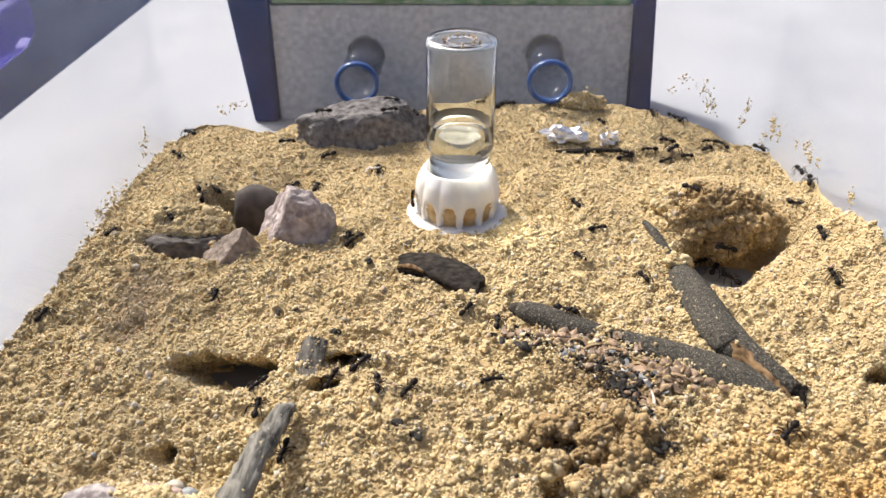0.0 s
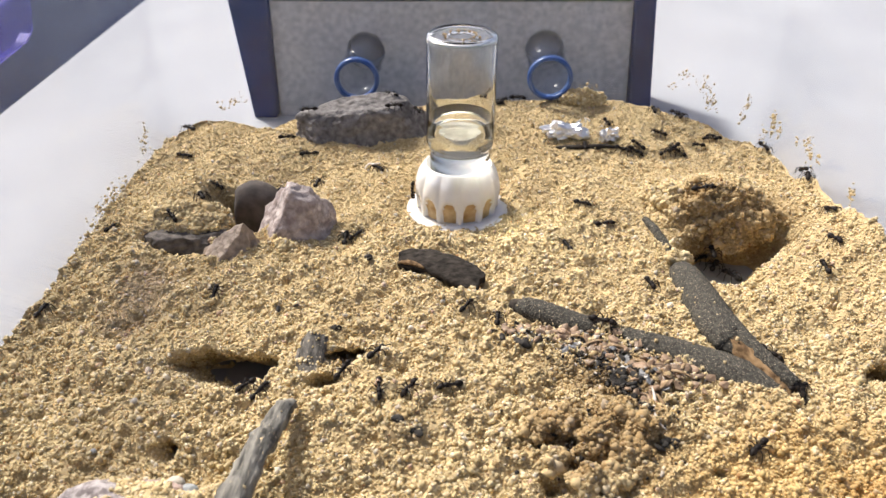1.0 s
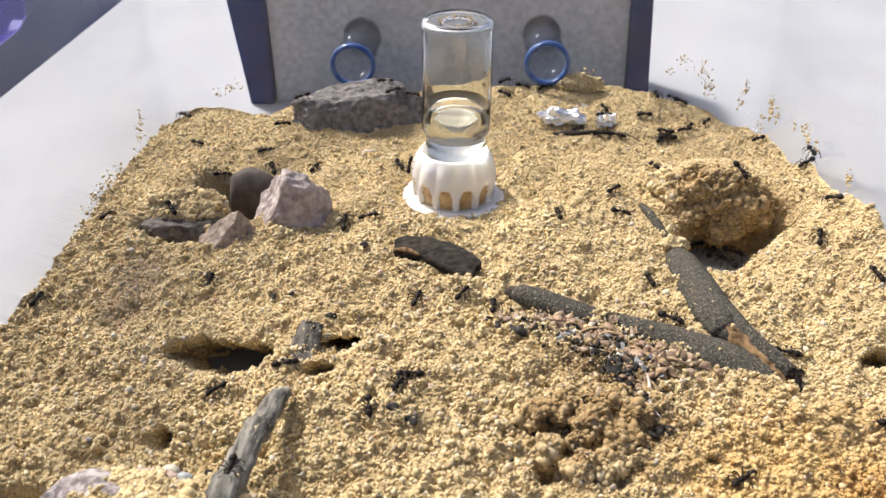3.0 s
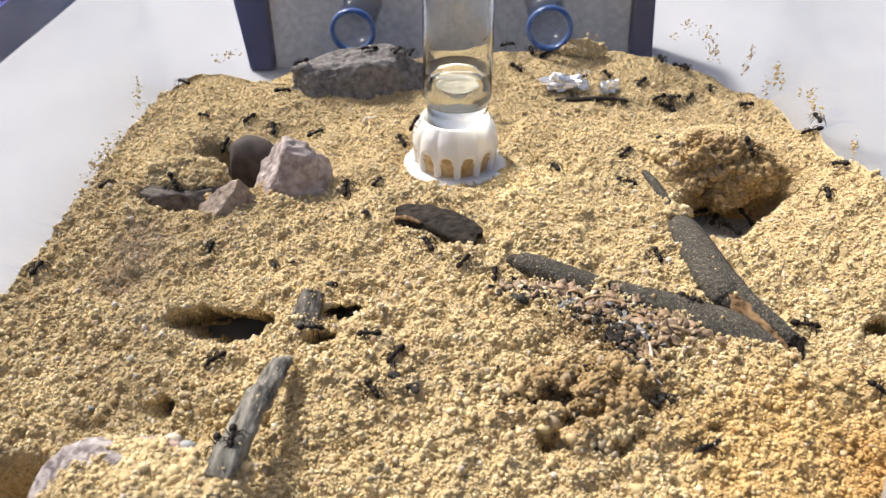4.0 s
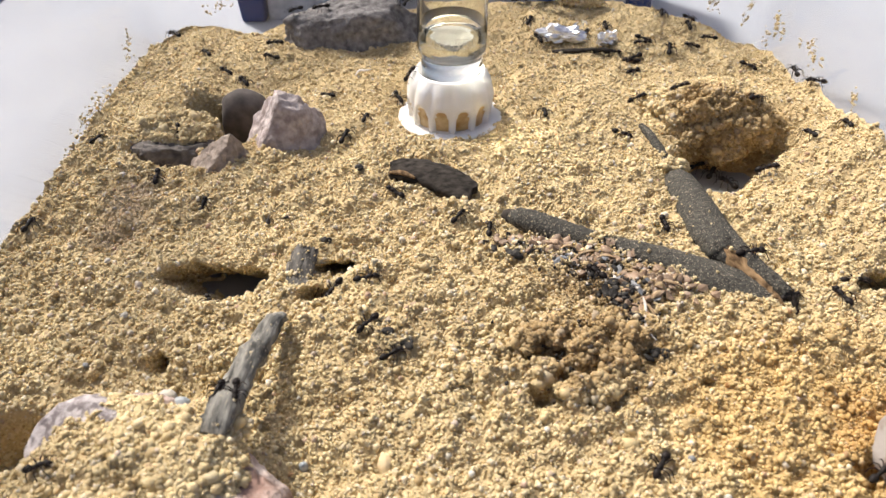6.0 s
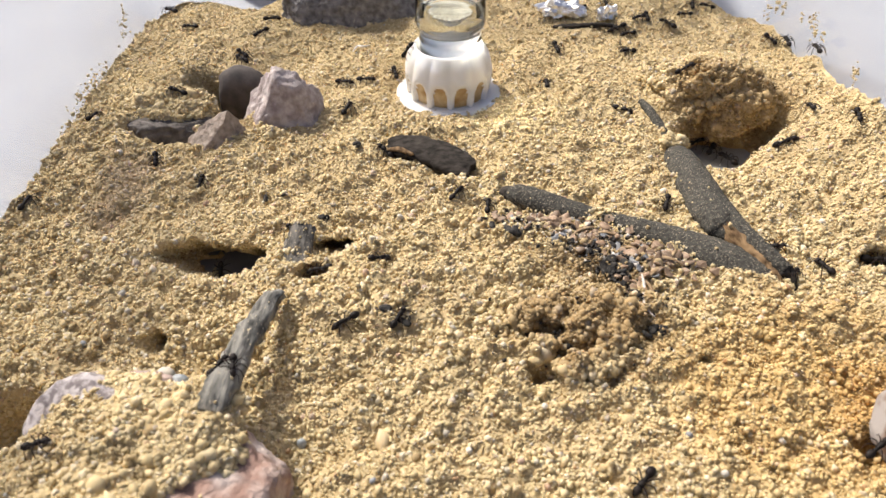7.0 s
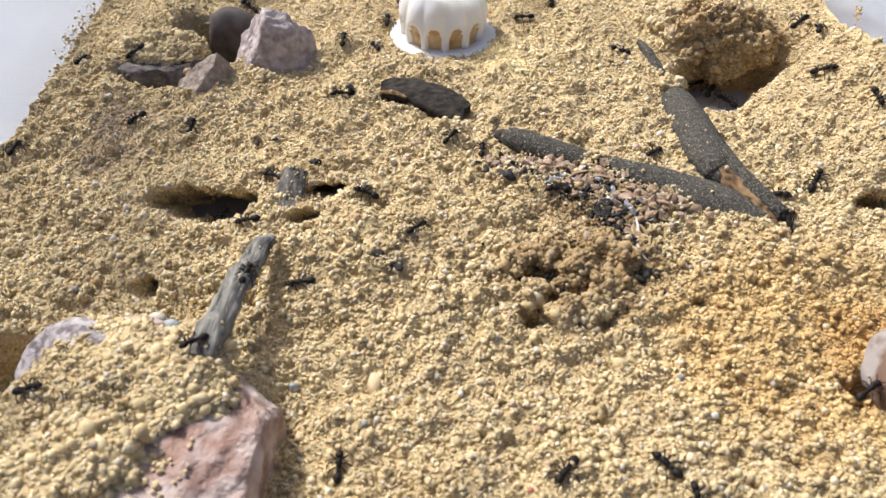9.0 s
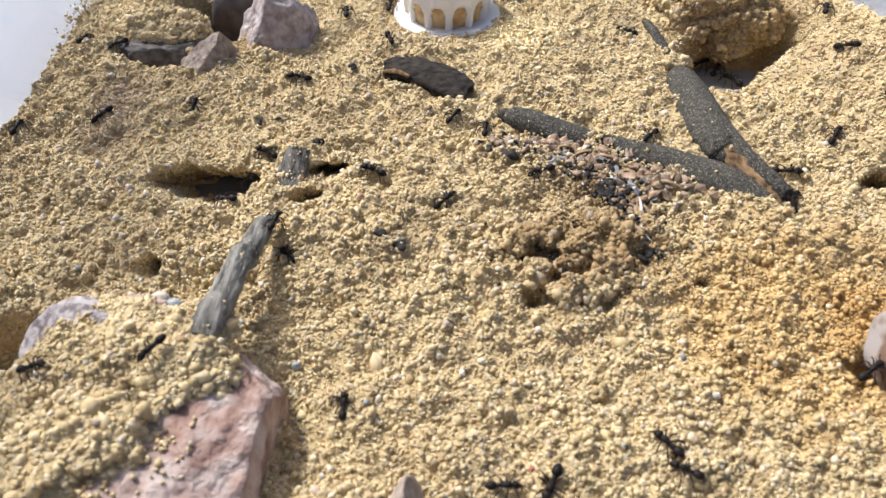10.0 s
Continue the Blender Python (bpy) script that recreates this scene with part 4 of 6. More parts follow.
stick("driftwood_twig", "grey weathered driftwood twig propped on the pink rock", DRIFT,
      [(-40.4, -121.5, 26.5, 2.6, 1.8), (-42.3, -126, 28.6, 5.0, 3.6), (-43.4, -136, 30.5, 5.6, 4.6), (-43.8, -141, 31.8, 7.0, 5.4), (-44.4, -146, 32.6, 6.0, 4.6), (-45.2, -156, 34, 6.6, 4.6), (-45.9, -164, 35.2, 7.2, 4.6), (-46.5, -168, 34.6, 5.6, 3.2)], 20, 0.55, 1.5, 2.0, dust=10)
broken = tagged(new("broken_twig"), "dark bark twig with a split tan broken end", "twig")
smooth(part("bark", tube(bmesh.new(), between([(73.8, -42, 19.6, 5, 4.4), (74.2, -46, 21.2, 8.5, 7), (74.6, -51, 22.0, 10, 8.5), (75.4, -60, 22.8, 11.4, 9.5), (76.4, -71, 23.6, 12.2, 10), (77.6, -81, 24.4, 12.5, 9.5), (78.8, -87.5, 24.6, 11, 8.5), (79.8, -90, 24.2, 9.0, 6.6), (81.2, -93.5, 23.4, 5.0, 4.0)], 8), 20, 0.35, 0.6, 5.0), BARK, broken))
smooth(part("bark", tube(bmesh.new(), between([(80.2, -82, 25.4, 6.5, 7), (82.2, -89, 25.8, 6.0, 6), (85.0, -96, 25.6, 5.2, 5.2), (89.2, -103, 24.8, 4.8, 4.6), (91.8, -107, 24.0, 3.8, 3.6)], 8), 14, 0.3, 0.7, 8.0), BARK, broken, "narrow strip of bark left at the break"))
smooth(part("split_wood", tube(bmesh.new(), between([(78.6, -88.4, 25.4, 3.2, 4.4), (80.6, -93.5, 24.8, 3.8, 5.6), (84.4, -100.5, 23.8, 3.8, 5.4), (88.0, -106.6, 22.8, 3.2, 4.2), (90.4, -110.6, 21.8, 1.6, 2.0)], 8), 16, 0.6, 1.1, 3.0, 2.4), SPLIT, broken, "tan splintered wood"))
smooth(part("splinter", tube(bmesh.new(), between([(79.8, -95.5, 22.0, 0.6, 0.6), (82.4, -100.5, 21.8, 1.5, 1.3), (85.4, -105, 21.2, 0.5, 0.5)], 6), 8, 0.2, 0.9, 6.0), SPLIT, broken, "loose tan splinter"))
smooth(part("torn_bark", tube(bmesh.new(), between([(75.0, -91.4, 25.4, 0.3, 0.3), (76.8, -90.2, 27.0, 0.9, 0.5), (78.8, -89, 28.2, 1.0, 0.5), (80.4, -87.8, 28.8, 0.3, 0.3)], 6), 10, 0.3, 0.9, 11.0), CHIP, broken, "dark torn edge of bark"))
for n_end, (ex, ey, ez, el) in enumerate(((91.0, -105.4, 25.0, 3.5), (92.4, -105.8, 24.0, 4.6), (89.8, -107.4, 23.0, 3.0), (92.6, -108.4, 22.4, 3.4))):
    smooth(part("charred_end", tube(bmesh.new(), between([(ex - 0.8, ey + 2, ez, 2.4, 2.0), (ex, ey, ez, 3.0, 2.4), (ex + 0.9, ey - el * 0.6, ez - 1.0, 2.0, 1.6), (ex + 1.2, ey - el, ez - 1.6, 0.5, 0.4)], 5), 8, 0.5, 0.9, 2.0 + n_end), CHIP, broken, "dark ragged broken end"))
stick("bark_strip", "narrow grey bark strip at the edge of a burrow", BARK, [(67.4, -13, 22.8, 2.2, 2), (69.4, -20, 22.8, 3.4, 3), (72.4, -30, 21.2, 3.6, 3), (74.7, -37, 20, 3.2, 2.4)], 12, 0.3, 0.0, 6.0)
buried = tagged(new("bark_twig"), "dark grey bark twig half buried in the sand", "twig")
BURIED = [(19, -69.6, 22.4, 5, 3.6), (23, -72, 22.8, 8, 7), (34, -77, 21.6, 9.5, 7.5), (47, -82, 20.8, 7.5, 6.5), (58, -87.4, 21.2, 9, 7.5), (67, -92.5, 20.8, 11, 9), (77, -99.5, 20.8, 13.5, 10.5), (88, -107, 19.8, 13, 9), (93, -110, 18.6, 7, 5)]
smooth(part("bark", tube(bmesh.new(), between(BURIED, 8), 18, 0.4, 0.55, 9.0), BARK, buried))
smooth(part("torn_end", tube(bmesh.new(), between([(21, -71, 22.6, 6.4, 5.0), (18.2, -69.6, 22.6, 5.0, 3.6), (16.6, -69.8, 22.0, 2.0, 1.2)], 5), 12, 0.7, 0.9, 4.0), CHIP, buried, "dark torn end"))
dusted(BURIED, 14, 9)
bark_chip = tagged(new("bark_chip"), "dark curled bark chip on the sand before the feeder", "bark chip")


def curled_plate(points, seed, thick):
    """A broken plate of bark: (x, y, z, half width, curl) along its length, ragged at the rims, with a real thickness."""
    bm = bmesh.new()
    fine, across = between(points, 7), 12
    rows = []
    for k, p in enumerate(fine):
        ahead, behind = fine[min(k + 1, len(fine) - 1)], fine[max(k - 1, 0)]
        along = (Vector(ahead[:3]) - Vector(behind[:3])).normalized()
        side = along.cross(Vector((0, 0, 1))).normalized()
        row = []
        for j in range(across + 1):
            v = 2 * j / across - 1
            rag = 1 + 0.16 * noise.noise(Vector((k * 0.35, 3 * (v > 0), seed)))
            end = 1.6 * noise.noise(Vector((v * 2.5, k * 0.1, seed + 4))) * (1 if k in (0, len(fine) - 1) else 0.2)
            q = Vector(p[:3]) + side * (v * p[3] * rag) + along * end
            q.z += -p[4] * v * v - 1.1 * v + 0.35 * noise.noise(Vector((q.x * 0.35, q.y * 1.1, seed)))
            row.append(q)
        rows.append(row)
    top = [[bm.verts.new(q * MM) for q in row] for row in rows]
    low = [[bm.verts.new((q - Vector((0, 0, thick))) * MM) for q in row] for row in rows]
    last = len(rows) - 1
    for k in range(last):
        for j in range(across):
            bm.faces.new((top[k][j], top[k][j + 1], top[k + 1][j + 1], top[k + 1][j]))
            bm.faces.new((low[k][j], low[k + 1][j], low[k + 1][j + 1], low[k][j + 1]))
        for j in (0, across):
            bm.faces.new((top[k][j], top[k + 1][j], low[k + 1][j], low[k][j]))
    for k in (0, last):
        for j in range(across):
            bm.faces.new((top[k][j], top[k][j + 1], low[k][j + 1], low[k][j]))
    bmesh.ops.recalc_face_normals(bm, faces=bm.faces)
    return bm


smooth(part("chip_body", curled_plate([(-19.5, -45, 24.4, 2.8, 0.3), (-15, -45.6, 25.2, 4.0, 0.5), (-8, -47.6, 25.6, 4.6, 0.8), (-1, -51.4, 25.2, 5.2, 1.0), (4, -55, 24.2, 5.0, 0.8), (7.4, -57.4, 23.2, 3.8, 0.4)], 4.0, 2.4), CHIP, bark_chip))
smooth(part("bare_edge", tube(bmesh.new(), between([(-19.6, -47.8, 24.0, 1.2, 0.8), (-15.6, -48.8, 24.6, 2.4, 1.3), (-11, -51.2, 24.2, 1.0, 0.8)], 6), 8, 0.15, 1.0, 6.0), SPLIT, bark_chip, "bare tan edge"))
stick("wood_chip", "short dark grey wood chip leaning over a burrow", WEATHERED, [(-41, -106, 21.8, 7.6, 2.6), (-40.4, -100, 24.0, 8.4, 3.2), (-39.4, -94.4, 26.4, 7.8, 3.0), (-39.0, -92.8, 27.2, 6.6, 2.6)], 14, 0.35, 1.4, 7.0, "wood chip", dust=30)
stick("dark_twig", "thin dark twig lying before the foil", CHIP, [(39.5, 44.5, 25.0, 1.2, 1.0), (45, 42.6, 25.9, 2.4, 1.8), (53, 42.6, 26.2, 2.8, 2.2), (60, 44.2, 25.8, 2.4, 1.8), (66, 44.8, 25.0, 1.2, 1.0)], 10, 0.25, 0.0, 8.0)


# ---- foil ----
def foil(seed, cx, cy, length, width, tall, turn):
    """A crumpled ball of foil, pressed flat: sharp facets and folded ends."""
    rs = random.Random(seed)
    bm = bmesh.new()
    bmesh.ops.create_icosphere(bm, subdivisions=4, radius=1.0)
    shift = Vector((seed, seed * 1.7, 0))
    for v in bm.verts:
        q = v.co.copy()
        fold = 1 + 0.32 * (abs(noise.noise(q * 1.4 + shift)) - 0.25) * 2 - 0.36 * abs(noise.noise(q * 3.1 + shift)) - 0.2 * abs(noise.noise(q * 6.5 + shift))
        waist = 0.62 + 0.38 * abs(q.x) ** 1.5 + 0.3 * noise.noise(Vector((q.x * 2.5, seed, 0)))
        v.co = Vector((q.x * fold * length / 2, q.y * fold * waist * width / 2, max(q.z, -0.6) * fold * waist * tall / 2)) * MM
    for f in bm.faces:
        f.smooth = False
    for _ in range(5):
        x, y = rs.uniform(-0.45, 0.45) * length, rs.uniform(-0.4, 0.4) * width
        flap = [bm.verts.new(Vector((x + rs.uniform(-2, 2), y + rs.uniform(-2, 2), tall * rs.uniform(0.1, 0.6))) * MM) for _ in range(4)]
        bm.faces.new(flap[:3])
        bm.faces.new((flap[0], flap[2], flap[3]))
    ob = part("foil_scrap", bm, FOIL)
    ob.matrix_world = pose(cx * MM, cy * MM, (ground(cx, cy) + 0.28 * tall) * MM, 0, 0, turn)
    return tagged(ob, "crumpled shiny aluminium foil scrap on the sand", "foil", "foil scraps")


foil(2.0, 44, 52.5, 22, 11, 12, -8)
foil(7.0, 62.5, 52.5, 11, 8, 10, 35)


# ---- the refuse heap: husks, scraps and a fibre ----
def husk(mat, name, seed):
    """A small cupped flake."""
    bm = bmesh.new()
    bmesh.ops.create_icosphere(bm, subdivisions=2, radius=1.0)
    for v in bm.verts:
        q = v.co
        q = Vector((q.x * 1.35, q.y * 0.95, q.z * 0.5 + 0.25 * (q.x * q.x)))
        v.co = q * (1 + 0.3 * noise.noise(v.co * 1.3 + Vector((seed, seed * 2, 0)))) * MM
    return smooth(part(name, bm, mat))


def flake(mat, name, seed):
    """A thin broken flake with an angular rim."""
    bm = bmesh.new()
    rs = random.Random(seed)
    rim = [(a + rs.uniform(-0.25, 0.25), rs.uniform(0.8, 1.35)) for a in (0.0, 0.9, 1.8, 2.8, 3.7, 4.6, 5.5)]
    top = [bm.verts.new(Vector((math.cos(a) * d * 1.2, math.sin(a) * d, 0.25 + 0.2 * math.cos(2 * a))) * MM) for a, d in rim]
    low = [bm.verts.new(Vector((math.cos(a) * d * 1.1, math.sin(a) * d * 0.9, -0.15 + 0.2 * math.cos(2 * a))) * MM) for a, d in rim]
    crown, foot = bm.verts.new(Vector((0.1, 0, 0.45)) * MM), bm.verts.new(Vector((0, 0, 0)) * MM)
    for k in range(len(rim)):
        j = (k + 1) % len(rim)
        bm.faces.new((top[k], top[j], crown))
        bm.faces.new((low[j], low[k], foot))
        bm.faces.new((top[k], low[k], low[j], top[j]))
    bmesh.ops.recalc_face_normals(bm, faces=bm.faces)
    return part(name, bm, mat)


def strew(first, label, category, group, spots, seed):
    """Copies of a flake over places of (x, y, spread x, spread y, count, size)."""
    rs = random.Random(seed)
    tagged(first, label, category, group)
    made = False
    for cx, cy, sx, sy, count, size in spots:
        for _ in range(count):
            x, y = cx + rs.gauss(0, sx), cy + rs.gauss(0, sy)
            s = size * rs.uniform(0.8, 1.25)
            m = pose(x * MM, y * MM, (ground(x, y) + rs.uniform(0.5, 1.6)) * MM, rs.uniform(-40, 40), rs.uniform(-40, 40), rs.uniform(0, 360))
            first.scale = (s, s, s)
            if made:
                copy_thing(first, m)
            else:
                first.matrix_basis = m @ Matrix.Diagonal((s, s, s, 1))
                made = True


strew(husk(HUSK, "seed_husk", 3.0), "pale brown seed husk in the refuse heap", "seed husk", "husks in the refuse heap",
      [(31, -84, 5, 2.2, 18, 1.35), (43, -91, 5, 3, 14, 1.3), (56, -100, 4.5, 4, 26, 1.4), (60, -106, 3, 2.5, 12, 1.35), (47, -115, 4, 4, 10, 1.1), (21, -81, 3, 2, 8, 1.2)], 5)
strew(flake(HUSK, "seed_husk", 4), "broken brown seed husk in the refuse heap", "seed husk", "husks in the refuse heap",
      [(36, -87, 6, 3, 16, 1.2), (48, -94, 6, 4, 16, 1.2), (57, -103, 5, 5, 20, 1.3), (27, -82, 4, 2, 6, 1.1)], 15)
strew(flake(SCRAP, "black_scrap", 12), "black flat insect scrap in the refuse heap", "scrap", "scraps in the refuse heap",
      [(44, -98, 5, 4, 10, 1.0), (47, -107, 2.5, 4, 12, 1.2), (24, -85, 6, 2.5, 9, 0.9)], 36)
strew(flake(GREY_CHIP, "grey_scrap", 6), "grey insect scrap in the refuse heap", "scrap", "scraps in the refuse heap",
      [(30, -85, 6, 3, 8, 0.9), (46, -94, 6, 4, 10, 0.9), (53, -104, 4, 6, 8, 0.9)], 16)
strew(husk(SCRAP, "black_scrap", 7.0), "black insect scrap in the refuse heap", "scrap", "scraps in the refuse heap",
      [(43, -97, 5, 4, 9, 0.8), (47, -107, 2.5, 4, 10, 1.1), (22, -85, 5, 3, 9, 0.8), (36, -97, 4, 4, 5, 0.7), (49, -117, 2, 3, 5, 0.9), (66, -104, 4, 3, 4, 0.6), (52, -132, 1.2, 1.2, 4, 1.3), (20, -91.5, 0.8, 0.8, 3, 1.3)], 6)


strew(husk(SCRAP, "dark_scrap", 9.0), "dark dry insect scrap lying on the sand", "scrap", "scraps strewn on the sand",
      [(-55, -72, 0.3, 0.3, 1, 1.0), (-50, -71.5, 0.3, 0.3, 1, 0.9), (-35, -85, 0.4, 0.4, 2, 0.9), (-30, -44, 0.8, 0.8, 3, 1.2), (-13, -127, 0.8, 0.6, 3, 1.1), (-8, -129, 1.2, 0.8, 3, 0.9), (64, -140, 0.5, 0.5, 1, 1.0)], 26)


def dirt(spots, seed):
    """Fine dark crumbs and pale chaff among the husks."""
    rs = np.random.RandomState(seed)
    places = []
    for cx, cy, sx, sy, count in spots:
        x, y = cx + sx * rs.normal(size=count), cy + sy * rs.normal(size=count)
        z, deep, _ = relief(x, y)
        places.append(np.stack([x, y, z + deep + rs.uniform(0.2, 1.6, size=count)], -1))
    places = np.concatenate(places)
    return places, 0.40 * np.exp(0.4 * rs.normal(size=len(places)))


tagged(grains("dirt", *dirt([(42, -94, 9, 5, 170), (48, -106, 3.5, 5, 260), (28, -85, 7, 3, 110), (36, -130, 9, 7, 200), (52, -118, 3, 4, 90)], 3), SCRAP, 5, OCTA, OCTA_FACES), "fine black dirt in the refuse heap", "dirt", kind="stuff")
tagged(grains("heap_sand", *dirt([(40, -91, 10, 5, 460), (54, -103, 7, 7, 520), (28, -84, 6, 4, 260)], 18), GRAIN, 26), "sand grains strewn over the refuse heap", "sand", kind="stuff")
tagged(grains("chaff", *dirt([(42, -92, 9, 5, 160), (54, -102, 6, 6, 200), (30, -85, 6, 3, 90)], 8), FIBRE, 6, OCTA, OCTA_FACES), "pale chaff in the refuse heap", "chaff", kind="stuff")
STRAW = wood("dry_straw", (0.20, 0.125, 0.065), (0.48, 0.36, 0.22), (0.5, 1.0, 1.0), 500, 0.2, dust=0.0)
for n_straw, (ax, ay, turn, long, wide) in enumerate(((40, -90, 25, 8, 1.1), (46, -92, -10, 7, 1.0), (52, -98, 160, 6, 0.9), (60, -106, -15, 9, 1.2), (57, -110, 40, 7, 1.3), (54, -115, -70, 8, 1.0), (35, -87, 10, 5, 0.8), (63, -102, 60, 5, 0.9))):
    c, k = math.cos(radians(turn)) * long / 2, math.sin(radians(turn)) * long / 2
    lift = ground(ax, ay) + 1.6
    stick("straw", "dry tan straw shred in the refuse heap", STRAW, [(ax - c, ay - k, lift - 0.3, wide * 0.4, 0.3), (ax - c * 0.3, ay - k * 0.3 + 0.5, lift + 0.5, wide, 0.5), (ax + c * 0.4, ay + k * 0.4 + 0.4, lift + 0.4, wide, 0.5), (ax + c, ay + k, lift - 0.2, wide * 0.3, 0.3)], 8, 0.1, 0.0, 3.0 + n_straw, "straw", 5)
stick("pale_shred", "curled pale grey shred lying on the sand", FIBRE, [(-39, 23.5, 23.8, 0.5, 0.4), (-37.5, 26, 24.8, 1.2, 0.7), (-35, 25.2, 25.2, 1.3, 0.7), (-33, 28.4, 24.2, 0.5, 0.4)], 8, 0.1, 0.0, 13.0, "shred")
stick("white_fibre", "curled white husk fibre on the refuse heap", FIBRE, [(52.6, -112, 26.6, 0.5, 0.3), (52.4, -117, 27.0, 0.8, 0.3), (51.4, -122, 27.0, 0.7, 0.4), (52.2, -126, 26.6, 0.6, 0.4), (53.6, -127.6, 26.0, 0.3, 0.3)], 8, 0.1, 0.0, 3.0, "fibre")
dusted([(72, -50, 21.8, 10, 8), (75, -71, 23.6, 12.5, 10), (78.6, -87.5, 24.6, 11, 8.5), (89.2, -103, 24.4, 5.8, 5.6)], 14, 4)
tagged(grains("clinging_sand", np.array([d[:] for d in DUST]), 0.32 * np.exp(0.3 * np.random.RandomState(4).normal(size=len(DUST))), GRAIN, 12), "sand grains clinging to the twigs", "sand", kind="stuff")


# ---- the ants ----
def blob(points, sides=10):
    """A smooth body turned about the x axis: (x, radius, z) in millimetres."""
    bm = bmesh.new()
    rings = []
    for x, r, z in points:
        rings.append([bm.verts.new(Vector((x, r * math.cos(2 * math.pi * k / sides), z + r * 0.92 * math.sin(2 * math.pi * k / sides))) * MM) for k in range(sides)])
    for a, b in zip(rings, rings[1:]):
        for k in range(sides):
            bm.faces.new((a[k], a[(k + 1) % sides], b[(k + 1) % sides], b[k]))
    bm.faces.new(list(reversed(rings[0])))
    bm.faces.new(rings[-1])
    bmesh.ops.recalc_face_normals(bm, faces=bm.faces)
    return bm


def limb(points, thick, sides=5):
    """A jointed limb that gets thinner to its tip."""
    return tube(bmesh.new(), [(*p, thick * (1 - 0.55 * k / (len(points) - 1)), thick * (1 - 0.55 * k / (len(points) - 1))) for k, p in enumerate(points)], sides)


def build_ant():
    """A harvester ant, 8 mm long, its head towards +x, its origin in the thorax."""
    ant = tagged(new("ant"), "black harvester ant walking on the sand", "ant", "ants in the tub")
    smooth(part("gaster", blob([(-4.5, 0.08, 0.0), (-4.3, 0.45, 0.0), (-3.8, 0.82, 0.05), (-3.2, 1.0, 0.1), (-2.6, 0.95, 0.12), (-2.1, 0.65, 0.1), (-1.85, 0.25, 0.1)], 12), ANT, ant))
    smooth(part("petiole", blob([(-2.0, 0.40, 0.08), (-1.6, 0.55, 0.2), (-1.35, 0.38, 0.12), (-1.15, 0.50, 0.2), (-0.85, 0.40, 0.18)], 8), ANT, ant))
    smooth(part("thorax", blob([(-1.1, 0.28, 0.15), (-0.7, 0.55, 0.2), (-0.2, 0.64, 0.28), (0.3, 0.76, 0.35), (0.8, 0.74, 0.4), (1.15, 0.58, 0.35), (1.4, 0.44, 0.3)], 10), ANT, ant))
    head = smooth(part("head", blob([(1.25, 0.2, 0.3), (1.45, 0.62, 0.3), (1.9, 0.88, 0.28), (2.5, 0.86, 0.15), (2.9, 0.6, 0.0), (3.25, 0.4, -0.1), (3.5, 0.15, -0.15)], 12), ANT, ant))
    for s in (1, -1):
        smooth(part("antenna", limb([(2.7, 0.35 * s, 0.3), (3.2, 1.0 * s, 0.75), (3.7, 1.45 * s, 0.8), (4.3, 1.55 * s, 0.1), (4.8, 1.5 * s, -0.6)], 0.21), ANT_LEG, head))
        smooth(part("leg", limb([(0, 0, 0), (0.7, 0.9 * s, 0.75), (1.3, 1.7 * s, 0.5), (1.8, 2.1 * s, -0.8), (2.1, 2.4 * s, -1.6)], 0.36), ANT_LEG, ant)).location = Vector((0.8, 0.35 * s, 0.05)) * MM
        smooth(part("leg", limb([(0, 0, 0), (0.0, 1.2 * s, 0.9), (-0.2, 2.1 * s, 0.6), (-0.4, 2.6 * s, -0.9), (-0.5, 2.9 * s, -1.7)], 0.36), ANT_LEG, ant)).location = Vector((0.2, 0.35 * s, 0.0)) * MM
        smooth(part("leg", limb([(0, 0, 0), (-0.8, 1.0 * s, 0.9), (-1.7, 1.8 * s, 0.7), (-2.4, 2.2 * s, -0.9), (-2.8, 2.5 * s, -1.7)], 0.36), ANT_LEG, ant)).location = Vector((-0.4, 0.3 * s, 0.0)) * MM
    return ant


FIRST_ANT = build_ant()


def crawl(size, rows, last=False):
    """Puts one more ant on its way; the legs of one that moves swing by turns."""
    ant = FIRST_ANT if last else copy_thing(FIRST_ANT, Matrix.Identity(4))
    ant.scale = (size, size, size)
    walk(ant, [(t, pose(x * MM, y * MM, z * MM, 0, tilt, turn)) for t, x, y, z, tilt, turn in rows])
    gone = sum(math.dist(a[1:3], b[1:3]) for a, b in zip(rows, rows[1:]))
    if gone < 3:
        tagged(ant, "black harvester ant standing still on the sand")
    if gone > 14:
        for n, leg in enumerate(k for k in ant.children if k.name.startswith("leg")):
            base = leg.location / MM
            side = 1 if base.y > 0 else -1
            walk(leg, [(s * 0.4, pose(base.x * MM, base.y * MM, base.z * MM, 0, 0, (14 if (s + n) % 2 else -14) * side)) for s in range(26)])


